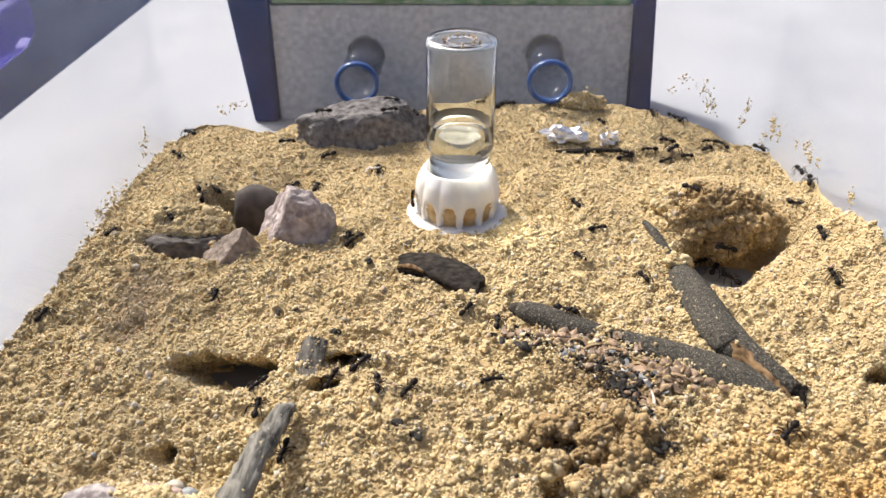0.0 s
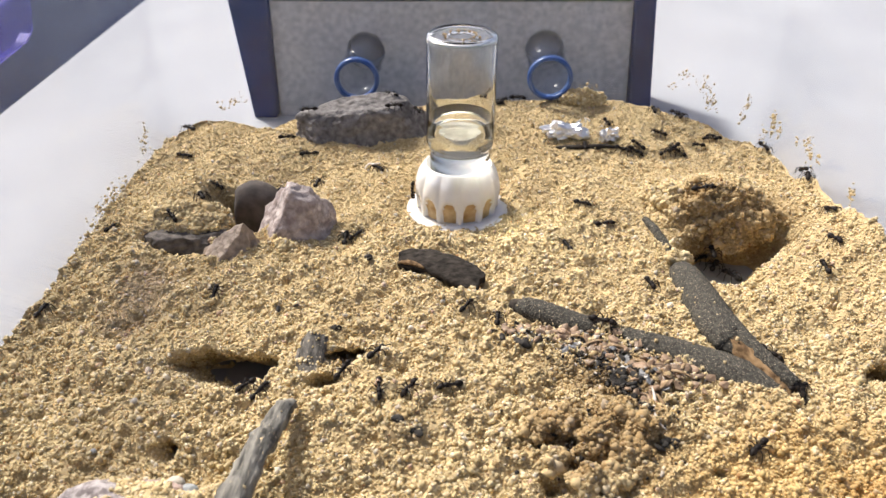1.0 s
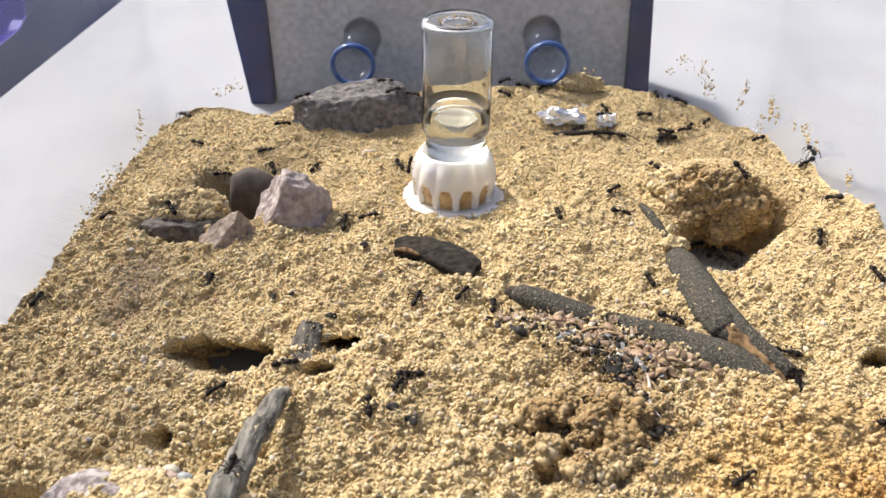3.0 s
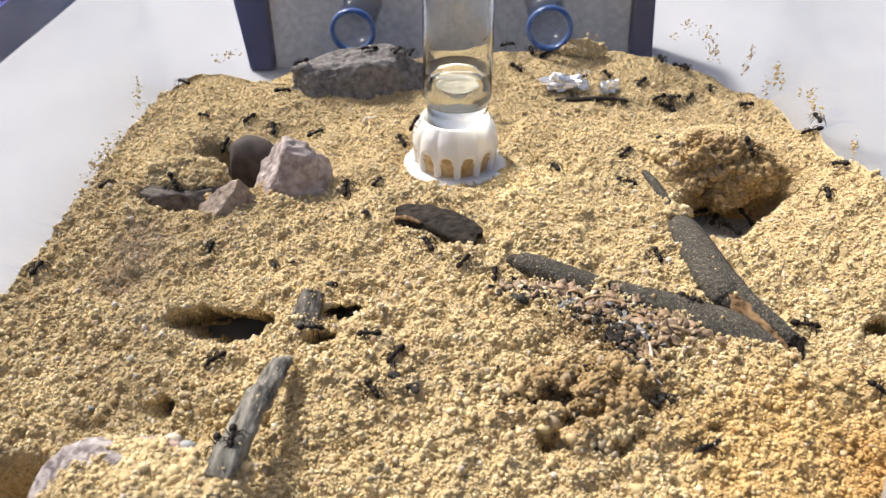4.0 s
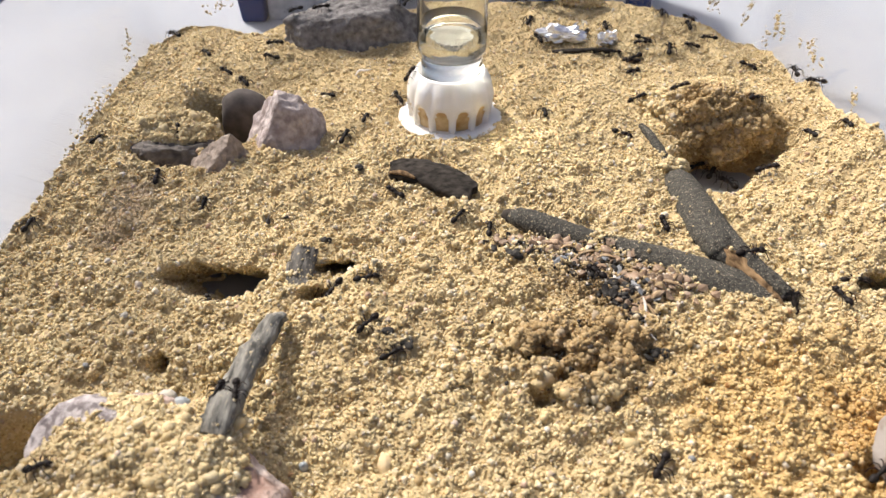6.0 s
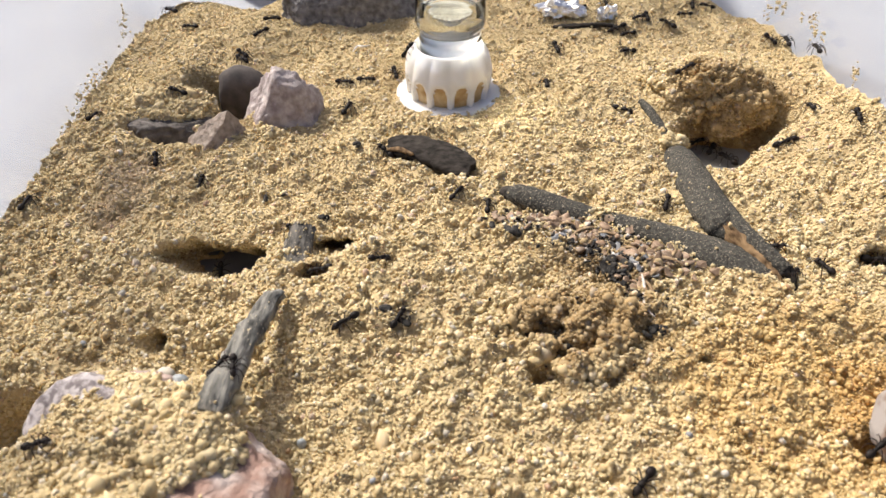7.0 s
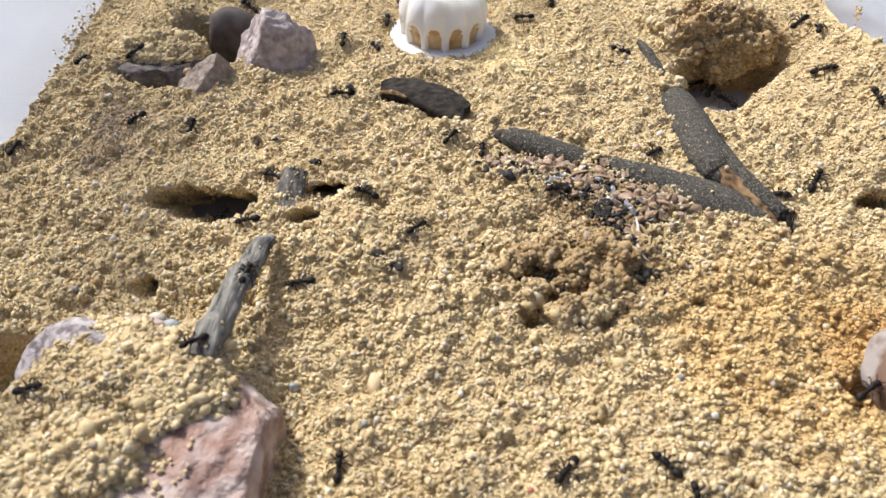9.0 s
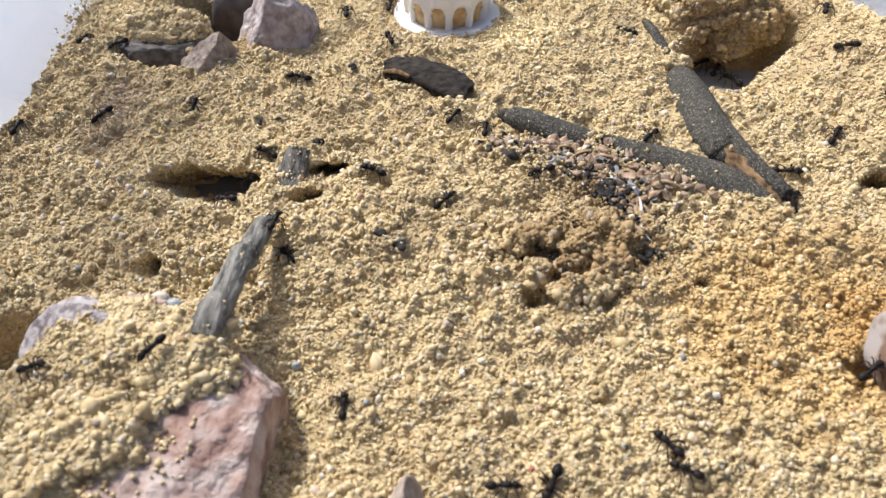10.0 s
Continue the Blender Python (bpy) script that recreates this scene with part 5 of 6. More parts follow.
def motions():
    """Every ant's way: seconds, place in millimetres, tilt and heading in degrees."""
    crawl(0.95, [(0, -60, 54, 38.2, 0, 190), (0.5, -64, 53.5, 37.8, 0, 190), (1, -66, 53, 37.4, 0, 195), (2, -67.5, 53, 37, 10, 200), (2.5, -67, 53, 37, 10, 205), (4, -67.5, 53.5, 37, 8, 215), (5, -67, 56, 37.4, 0, 225), (10, -67, 57.5, 37.4, 0, 225)])
    crawl(0.95, [(0, -32, 68, 38.6, 0, 165), (1, -32, 69, 38.6, 0, 150), (2.5, -32, 68.5, 38.6, 0, 170), (4, -40, 66, 38.6, 0, 190), (4.5, -45, 64, 38.4, 0, 195), (5, -51, 62, 38.2, 0, 200), (5.5, -56, 59, 38, 0, 205), (10, -58, 57, 38, 0, 210)])
    crawl(0.98, [(0, -31, 56, 38.4, 0, 10), (1, -29, 56, 38.4, 0, 5), (2.5, -28, 57, 38.4, 0, 20), (4, -27, 64, 38.6, 0, 70), (4.5, -25, 69, 38.4, 0, 60), (5, -24, 69.5, 38.2, 0, 20), (10, -23, 68, 38.2, 0, 0)])
    crawl(0.90, [(0, -20, 57, 36.5, 0, -70), (2.5, -19, 56, 36, 0, -60), (4, -21.5, 66, 37, 0, 80), (10, -20.5, 67, 37, 0, 60)])
    crawl(0.92, [(0, -17.6, -2, 26, -88, 0), (1, -17.6, -2, 28, -88, 0), (2.5, -17.5, -2, 31, -84, 0), (4, -15.6, -2, 36.5, -60, 0), (5, -15.2, -2, 37.4, -55, 0), (10, -15.4, -2, 36.6, -58, 0)])
    crawl(0.95, [(0, 95.6, -165, 24, -10, 35), (10, 95.6, -165, 24, -10, 35)])
    crawl(0.89, [(0, -53.3, -108.4, 22.9, 9, -130), (0.5, -54.6, -109.6, 23, -2, -130), (1, -56.4, -110.7, 22.8, 3, -130), (2, -59.7, -114.7, 22.7, 0, -131), (4, -62.2, -117.2, 22.4, 3, -133), (5, -62.5, -117.4, 22.6, 4, -133), (5.5, -63.2, -115.9, 23, -8, -199), (7, -65.1, -95.2, 11.6, -35, -265), (8, -63.9, -95, 12.1, -35, -265), (9, -62.2, -95, 11.9, -35, -312), (10, -54.5, -94.9, 17.6, -35, -360)])
    crawl(0.98, [(0, -51, -118.2, 23.8, -5, 90), (0.5, -51.5, -117.1, 23.2, -3, 90), (1, -51.5, -112.6, 23.2, -14, 56), (2, -47.8, -111, 24.8, -16, 21), (4, -37.2, -107.1, 25.6, 7, 6), (5, -29.3, -108.1, 25.6, -22, -7), (5.27, -29, -108.2, 25.8, -1, -51), (5.5, -28.7, -108.2, 26.1, -2, -94), (6.27, -31, -108.2, 23.7, 35, -134), (7, -33.4, -108.1, 23.5, 13, -173), (8, -39.7, -109.8, 25.4, -15, -168), (9, -50, -111.6, 24.3, 18, -184), (10, -57.3, -109.2, 22.5, 19, -198)])
    crawl(0.96, [(0, -33, -106.6, 24.3, -33, 55), (0.5, -31.4, -106.4, 25.9, -35, 55), (1, -29.7, -106.6, 26.3, -22, 55), (2, -27.4, -103.3, 25.9, 33, 85), (3, -29.3, -99, 14.6, 35, 142), (4, -31.3, -94.7, 19.3, 12, 199), (4.33, -30, -99.8, 16.3, -35, 249), (4.67, -28.8, -104.8, 26.1, -33, 298), (5, -27.5, -109.9, 26.2, -18, 347), (5.5, -24, -105.6, 27, -6, 378), (7, -16, -107.8, 27.6, 24, 394), (7.5, -15.7, -105.3, 25.8, 17, 439), (8, -15.4, -102.8, 24.7, -18, 485), (9, -19.1, -102, 26.5, -16, 527), (10, -17.9, -101.3, 26.7, -15, 527)])
    crawl(1.03, [(0, -25.2, -102, 26.4, -8, 50), (0.5, -23.2, -102.3, 27.4, -5, 50), (1, -21.1, -99.8, 27.3, 6, 58), (2, -16.4, -89.4, 23.5, 6, 68), (2.5, -13.2, -80.9, 21.9, 1, 73), (4, -8.3, -60.5, 22.7, -3, 114), (4.27, -9.4, -59.9, 22.8, -6, 151), (4.5, -10.4, -59.3, 22.5, -8, 187), (5, -12.5, -61.2, 22.9, 0, 198), (5.5, -15.1, -60.9, 23, 2, 143), (7, -20.7, -46.7, 23.2, -9, 135), (8, -24.4, -45.3, 24.2, -1, 176), (9, -32.3, -47.2, 23.3, -6, 192), (10, -46.8, -50.1, 23.4, -17, 191)])
    crawl(0.94, [(0, -19.6, -113.7, 28.2, 5, -83), (0.5, -19.3, -114, 28.2, 6, -83), (1, -19, -116.5, 27.5, 15, -85), (2, -18.7, -121.9, 27.2, -3, -95), (2.5, -19.3, -124.4, 27.1, 9, -92), (4, -18.2, -130.8, 25.6, 3, -59), (5, -14.8, -133.5, 25.4, 1, -38), (5.5, -12.9, -133.4, 24.7, 14, 8), (7, -9.6, -128.8, 26.5, -15, 60), (8, -7.1, -123.4, 26.8, 2, 64), (9, -3.8, -116.7, 27.2, 9, 51), (10, 2.6, -111.7, 25.4, -17, 38)])
    crawl(1.01, [(0, -11.5, -114.1, 27.2, 3, -118), (1, -11.5, -115.4, 27.1, 2, -118), (2, -11.9, -115.9, 27, 3, -118), (2.5, -12, -116.6, 27.1, 1, -118), (4, -13.7, -119.8, 27.5, 1, -118), (4.5, -14.9, -120.1, 27.4, 6, -105), (5, -15, -123.1, 27.1, -2, -91), (5.5, -16.8, -122.8, 27.2, 3, -109), (7, -23.4, -131.2, 26.3, 12, -146), (8, -29.1, -132.9, 25.3, 9, -155), (9, -32, -134.9, 24.3, 19, -186), (10, -36.3, -130.6, 22.7, 1, -225)])
    crawl(1.00, [(0, 10.3, -108.2, 26, 2, -163), (0.5, 4.5, -110, 26.1, 11, -160), (1, -1.1, -112.3, 25.8, -7, -153), (2, -6.8, -115.7, 27.4, -8, -149), (2.5, -7.7, -115.6, 27.7, -3, -172), (4, -21.6, -111.7, 27.7, 18, -198), (4.5, -28.9, -109.1, 26.1, 6, -218), (5, -31.2, -105.6, 25.9, 10, -149), (5.5, -30, -108, 25.5, 35, -147), (6.27, -36.7, -99.3, 21.4, -35, -190), (7, -43.4, -90.6, 23.6, 2, -232), (8, -44.2, -91.6, 23.5, 8, -223), (9, -47.1, -89.7, 22.6, 6, -209), (10, -50, -88.4, 22.7, -9, -205)])
    crawl(1.07, [(0, 84.5, -124.9, 24.8, 11, -135), (0.5, 81.4, -128, 23.7, 6, -144), (1, 75.4, -131.1, 24.1, -3, -133), (2, 70.6, -142.4, 24.4, 10, -94), (2.5, 71.2, -144.7, 23.5, -2, -125), (4, 60.7, -145.7, 23.5, 2, -153), (4.5, 57.1, -149.9, 25.1, -6, -127), (5, 54.7, -153.6, 23.9, 17, -123), (5.5, 50.8, -159.3, 24.4, -2, -119), (7, 43.8, -175.5, 24, 4, -127), (7.5, 38, -180.3, 25.3, -2, -140), (8, 32.7, -184.7, 26.9, -8, -138), (9, 28.6, -188.8, 26.9, -7, -124), (10, 25.3, -196.3, 26.5, 11, -114)])
    crawl(1.00, [(0, 53.4, -195.5, 24.5, -16, 106), (7, 52.1, -190.7, 26.7, 3, 117), (8, 48.1, -185.6, 26.2, 5, 128), (9, 48.5, -185.8, 26, 3, 128), (10, 48.6, -185.7, 26, 3, 128)])
    crawl(0.90, [(0, 53.1, -197.2, 23.8, 3, 56), (8, 54.8, -194.7, 24.3, -12, 56), (9, 53.4, -193.2, 26, -25, 104), (10, 51, -192, 26.4, 0, 152)])
    crawl(0.90, [(0, -18.2, -197.3, 23.4, 16, 78), (8, -16.8, -190.6, 20.8, 5, 82), (9, -16.4, -184.9, 22, -18, 89), (10, -16.7, -176.4, 23.7, -4, 92)])
    crawl(0.90, [(0, 12.6, -197.3, 25.2, -9, 6), (9, 17.2, -196.8, 25.6, 10, 6), (10, 16.8, -196.2, 26, 6, 6)])
    crawl(0.91, [(0, -77.6, -178.5, 37.1, -20, 2), (10, -77.6, -178.5, 37.1, -20, 2)])
    crawl(0.93, [(0, -41.6, -132.8, 21.8, 17, -102), (0.5, -43.6, -142.1, 31, 0, -108), (1, -45.2, -145.7, 33, 0, -98), (2, -44.4, -151.3, 35, 0, -93), (2.5, -45.5, -155.8, 36, 0, -94), (4, -45.2, -158.5, 37, 0, -83), (5, -44.3, -157.5, 36, 0, -83), (5.5, -43.6, -157.1, 36, 0, -83), (7, -43.8, -156.1, 36, 0, -79), (8, -42.7, -160.1, 37, 0, -100), (9, -47.5, -166.8, 38.3, -19, -128), (10, -54.4, -175.1, 38.9, 12, -130)])
    crawl(0.93, [(0, -47.6, -169.5, 38.4, -4, 101), (1, -49.7, -158.9, 31, 35, 58), (2, -51.8, -148.4, 22.8, 12, 15), (3, -49.9, -154.2, 29.4, 0, -30), (4, -48, -160, 36, 0, -74), (4.5, -47.7, -161.3, 35.2, -34, -32), (5, -47.4, -162.7, 38, 35, 10), (5.27, -47.6, -159.9, 37, 0, 48), (5.5, -47.9, -157.2, 36, 0, 87), (7, -47.3, -154.4, 35, 0, 64), (8, -43.5, -149.7, 35, 0, 65), (9, -42, -141.5, 34, 0, 79), (10, -38.9, -126.7, 31, 0, 78)])
    crawl(0.99, [(0, 116.4, -61.2, 31.7, -16, 100), (0.5, 115.5, -60.2, 31.2, -23, 100), (1, 115, -57.5, 31.6, -2, 92), (2, 115.3, -54.4, 31.4, -6, 84), (2.5, 115.5, -52.6, 32.3, -22, 74), (4, 118.7, -46.1, 34.7, 4, 75), (4.5, 119, -41, 33.5, 2, 94), (5, 117.7, -34.3, 32, 16, 101), (5.5, 117.6, -35.1, 32.9, 14, 101), (7, 118, -33.8, 32.8, 19, 85), (8, 122.4, -22, 32.9, 4, 69), (9, 123.7, -21.7, 32.9, 11, 69), (10, 123.3, -22.8, 32.9, 3, 69)])
    crawl(1.03, [(0, 120, -39, 34, 6, -92), (0.5, 119.9, -42.6, 34.7, -11, -87), (1, 120.6, -48.5, 36.1, -13, -81), (2, 122.8, -59.2, 35.5, 17, -75), (2.5, 124.8, -64.8, 34.9, 3, -78), (4, 126.3, -84.8, 31.5, 8, -86), (10, 127.1, -85.3, 31.3, 12, -86)])
    crawl(1.00, [(0, 122.6, -8.6, 29.2, -14, -60), (0.5, 127.1, -16.4, 32, -16, -73), (1, 127.7, -25.1, 34.4, -25, -88), (1.5, 127.7, -29.1, 36.6, -5, -124), (2, 127.8, -33.1, 37.3, 25, -159), (2.5, 126.3, -31.4, 36.6, 27, -229), (4, 127.1, -30.7, 36.6, 28, -249), (4.5, 127, -27.9, 35.3, 24, -270), (4.73, 126.8, -28.8, 35.2, 6, -307), (5, 126.5, -29.8, 36, -25, -345), (5.27, 127.3, -31.2, 37.1, -35, -392), (5.5, 128.2, -32.7, 37.3, -18, -439), (7, 125.3, -51.7, 39.7, 2, -459), (8, 124.3, -58.7, 37.1, 25, -448), (9, 126.3, -68.3, 35.9, 9, -446), (10, 125.6, -76.9, 33, 16, -454)])
    crawl(1.07, [(0, 94, -25.2, 19.5, -10, -179), (0.5, 92.1, -25.2, 17.9, 35, -137), (1, 90.3, -25.3, 16.4, 0, -94), (1.5, 92.2, -25.5, 13.9, 0, -47), (2, 94.2, -25.8, 11.5, 0, 0), (4, 103.3, -24.6, 11, 35, -45), (5, 101.8, -35.5, 18.1, -11, -95), (5.5, 101.5, -44.6, 23.8, -25, -57), (7, 107.8, -47.2, 27.7, -34, -18), (8, 111.8, -48.1, 30.6, -33, -12), (9, 117.5, -49.3, 33.9, -28, -24), (10, 120.9, -51.9, 36.2, -26, -37)])
    crawl(0.92, [(0, 88.4, -18.7, 10, 0, 29), (10, 88.4, -18.7, 10, 0, 29)])
    crawl(1.05, [(0, 92.4, -23.2, 10, 0, 62), (10, 92.4, -23.2, 10, 0, 62)])
    crawl(1.11, [(0, 96.3, -29.6, 10, 0, 125), (10, 96.3, -29.6, 10, 0, 125)])
    crawl(1.09, [(0, 82.8, -12.4, 36.7, -8, -57), (0.5, 85, -15.9, 36.6, 9, -57), (1, 86.4, -15.9, 37.3, -14, -12), (2, 94.4, -10.4, 38.8, 4, 18), (2.5, 100.2, -10.2, 37.8, 17, -38), (4, 101.7, -17.1, 35.1, 35, -77), (5, 102.2, -17.1, 34.6, 35, -10), (5.5, 104.3, -13.8, 34.9, 18, 48), (7, 111.2, -8.5, 27.2, 18, 15), (8, 117, -9.2, 27.2, -9, -2), (9, 122.4, -8.8, 28.9, -19, 33), (10, 125.2, -3.9, 30.1, -4, 61)])
    crawl(1.02, [(0, 128.2, 55.9, 22.5, -3, -67), (1, 129.3, 53.3, 22.6, 4, -75), (2, 129.7, 50, 22, 3, -119), (4, 118, 44.7, 23.5, -6, -152), (5, 114.3, 42.3, 23.7, 4, -119), (5.27, 114.3, 38.8, 23.5, 6, -81), (5.5, 114.4, 35.3, 23.2, 5, -44), (7, 125.6, 35.7, 23.7, 9, -67), (7.5, 123.4, 33.6, 23.4, 6, -107), (8, 121.2, 31.5, 23.2, 3, -147), (10, 115.2, 29, 22.7, 2, -158)])
    crawl(0.98, [(0, 130.4, 14.7, 31.4, 0, -90), (1, 130.4, 10.9, 32.2, -28, -90), (2, 130.4, 3, 37.9, 0, -90), (4, 130.4, 1.9, 37.6, 0, -90), (5, 130.4, -0.8, 37, 0, -90), (5.27, 130.4, 0.1, 36.6, 0, -135), (5.5, 130.4, 0.9, 36.2, 0, -180), (6.27, 130.4, 2, 32.8, 13, -225), (7, 130.4, 3.1, 35.7, 4, -270), (7.5, 130.4, 4.8, 32.8, -7, -315), (8, 130.4, 6.5, 32.9, -20, -360), (9, 130.4, 2.7, 32.8, -14, -405), (10, 130.4, -1.1, 32.9, 12, -450)])
    crawl(1.01, [(0, 129.9, 3, 32.8, 6, -109), (1, 129.8, 4.7, 32.3, -3, -109), (2, 130.4, 5.9, 33, -13, -109), (3, 129.8, 4.2, 32.3, 15, -151), (4, 129.2, 2.5, 32.3, 24, -193), (4.5, 129.8, 7.3, 31.2, 32, -233), (5, 130.4, 12.1, 30.1, 31, -273), (5.5, 130.4, 16.6, 29.3, 0, -270), (7, 130.4, 32, 25, -3, -270), (8, 130.4, 36, 24.6, -4, -226), (10, 125.1, 36.3, 23.8, 0, -182)])
    crawl(1.01, [(0, 43.8, -0.8, 23.9, -3, -73), (0.5, 45.1, -4.8, 24.4, -2, -73), (1, 46, -5.1, 24.7, -6, -39), (2, 52.3, -5.6, 24.2, -1, 3), (2.5, 56.1, -4.9, 24.8, 0, 28), (4, 62.9, 1.9, 23.5, -9, 50), (5, 66.2, 6.6, 24.1, -6, 54), (5.5, 66.4, 4.5, 24.3, -10, 36), (7, 77.5, 8, 25.7, -21, -7), (8, 79.5, 6.8, 27, -21, -32), (9, 79.5, 6.6, 26.4, -21, -32), (10, 79.3, 5.7, 26.4, -22, -32)])
    crawl(0.97, [(0, 50.2, -18.5, 23.4, 1, 18), (0.5, 50.6, -18.6, 23.4, -2, 18), (1, 52.8, -17.9, 23.5, -6, -2), (2, 55.8, -19.1, 23.4, 2, -5), (2.5, 58.1, -18.6, 23.3, 13, -2), (4, 60.8, -19.4, 22.5, 10, -18), (5, 60.9, -17.8, 22.2, 11, -18), (5.5, 60.3, -18.7, 22.7, 12, -18), (7, 60.9, -18.3, 22.3, 11, -18), (8, 60.5, -17.7, 22.5, 15, -18), (9, 60.9, -17.5, 22.1, 12, -18), (10, 61.2, -19.3, 22.4, 10, -18)])
    crawl(0.98, [(0, 41.2, -38.2, 23.3, 9, 115), (0.5, 40.1, -36.3, 22.9, 15, 115), (1, 37.6, -31.2, 22.1, 1, 108), (2, 36.7, -26.1, 22.9, -18, 100), (2.5, 36.8, -24.4, 23.5, -12, 97), (4, 35.8, -9, 22.6, 10, 105), (5, 33.5, -4.2, 21.9, 7, 116), (5.5, 33.5, -3.1, 22.1, 7, 95), (7, 35.1, 2.5, 21.7, 8, 91), (8, 33.6, 7.4, 21.2, -9, 139), (9, 27.9, 8.2, 21.5, 5, 178), (10, 21.1, 7.8, 22, 1, 184)])
    crawl(0.94, [(0, 60.6, -52.9, 24.6, -8, -77), (0.5, 60.6, -54.6, 24.3, -3, -77), (1, 61.6, -58.9, 24.6, -2, -77), (2, 61.8, -59.8, 24.3, -2, -79), (4, 63, -67.5, 23.9, 5, -81), (5, 64.3, -69.2, 24.3, 3, -83), (5.5, 64.7, -72.5, 23.8, 5, -79), (7, 65.6, -76, 23.7, 7, -108), (8, 63.4, -77.8, 23.8, -3, -142), (9, 62.2, -78.9, 23.6, -6, -137), (10, 59.7, -81.8, 24.4, -2, -131)])
    crawl(1.12, [(0, 34.2, -72.9, 25, -4, -30), (0.5, 39.9, -76.2, 23.6, 2, -39), (1, 44.2, -81, 25.5, -1, -24), (2, 54.9, -81, 24.1, -1, -6), (2.5, 61, -82.2, 24.5, -2, -30), (4, 68.4, -90.7, 24.8, -7, -46), (5, 74.5, -96.3, 30, 0, -6), (5.5, 79.6, -93.2, 30, 0, 12), (7, 92.3, -94.7, 22.5, -8, -7), (8, 91.3, -96, 22.3, -2, -14), (9, 93.5, -96.8, 22.6, -14, -22), (10, 95.1, -96.6, 23.6, -15, -22)])
    crawl(1.07, [(0, 86.6, -92, 23.8, 3, -41), (0.5, 88.5, -91.7, 24, 8, -41), (1, 90.1, -93.1, 23.6, 15, -40), (2, 94.7, -96.9, 23, -5, -40), (2.5, 94.4, -96.5, 23, -10, -37), (4, 98.5, -99.3, 23.2, 2, -11), (5, 106.6, -97.6, 22.4, -16, -8), (5.5, 110, -99.5, 23.6, -14, -11), (7, 119.7, -98.4, 21.3, 6, -1), (8, 124.9, -99.2, 23.4, -7, -28), (10, 129.9, -104.5, 25.2, -3, -47)])
    crawl(1.06, [(0, 111.9, -128.8, 22.9, -10, 155), (2, 112.2, -127.3, 23.7, -8, 155), (4, 108, -125.4, 23.8, -7, 126), (5, 106.4, -112.7, 24.6, -6, 91), (5.5, 106.7, -109, 25, -3, 107), (7, 102.7, -103.9, 23.6, 10, 108), (8, 103.1, -95, 21.6, -10, 73), (9, 105.4, -91.2, 23.8, -27, 57), (10, 111.2, -82.6, 26, -9, 56)])
    crawl(0.92, [(0, 93.4, -106.7, 23.5, 6, 27), (10, 93.4, -106.7, 23.5, 6, 27)])
    crawl(1.01, [(0, 43.8, -104.6, 24, -1, 114), (2, 44, -103, 23.6, -8, 114), (4, 44.7, -102.8, 23.9, -7, 114), (5, 43.5, -103.6, 23.4, -7, 114), (5.5, 42.2, -100.7, 25.3, -1, 119), (7, 40.2, -97.7, 23.1, 13, 151), (8, 35.1, -97.6, 24.7, -23, 195), (9, 33, -98.8, 25.5, -16, 197), (10, 27.5, -99.2, 24.9, 21, 184)])
    crawl(0.89, [(0, 61.7, 70.4, 28.1, -5, -74), (1, 63.3, 64.7, 28.4, 5, -74), (2, 63.5, 65.4, 28.4, 2, -74), (4, 63.1, 64, 28.2, 6, -74), (5, 63.3, 64.8, 28.1, 5, -74), (5.5, 63.3, 64.4, 28.1, 6, -84), (10, 62.7, 57.8, 25.8, 19, -95)])
    crawl(0.99, [(0, 88.6, 58.7, 24.5, -14, -172), (0.5, 86.9, 59, 25.2, -16, -172), (1, 84.8, 59, 26, -16, -172), (2, 82.5, 58.7, 26.5, -11, -172), (2.5, 81.2, 60, 27.3, -10, -164), (4, 76.7, 58, 27.5, 6, -126), (4.5, 76.4, 54.1, 27.6, 6, -71), (5, 76.1, 50.2, 27.4, 9, -17), (5.5, 77.7, 53, 27.3, 13, -7), (6.27, 78.1, 51.4, 27.1, 10, -49), (7, 78.5, 49.8, 26.9, 6, -91), (10, 76.6, 43.5, 25.1, 24, -107)])
    crawl(0.96, [(0, 78.4, 45.3, 26.1, 0, -171), (0.5, 76, 44.9, 26.1, -7, -181), (1, 73.5, 45.3, 26.6, -18, -219), (2, 70.1, 54.2, 27.5, -1, -239), (2.5, 66.4, 58.5, 27.2, 4, -211), (3.27, 59.2, 60, 27.5, -4, -169), (4, 51.9, 61.5, 27.9, -7, -127), (5, 54.1, 57.3, 27.9, 0, -116), (10, 44.4, 55.7, 26.8, -5, -171)])
    crawl(0.97, [(0, 68.5, 41.1, 24.2, -3, 12), (0.5, 70.3, 41.7, 24.3, -2, 12), (1, 73.1, 42.3, 24.6, 21, -31), (2, 77.1, 29.3, 23.9, -1, -83), (2.5, 76.6, 20.8, 24.6, -4, -87), (4, 78.7, 8.1, 26.4, -19, -30), (5, 83.1, 9.7, 28.1, -24, -38), (7, 81.2, -13, 35.9, -33, -7), (8.5, 84.3, 7.2, 29.2, -24, 37), (10, 87.3, 27.4, 23.5, -10, 81)])
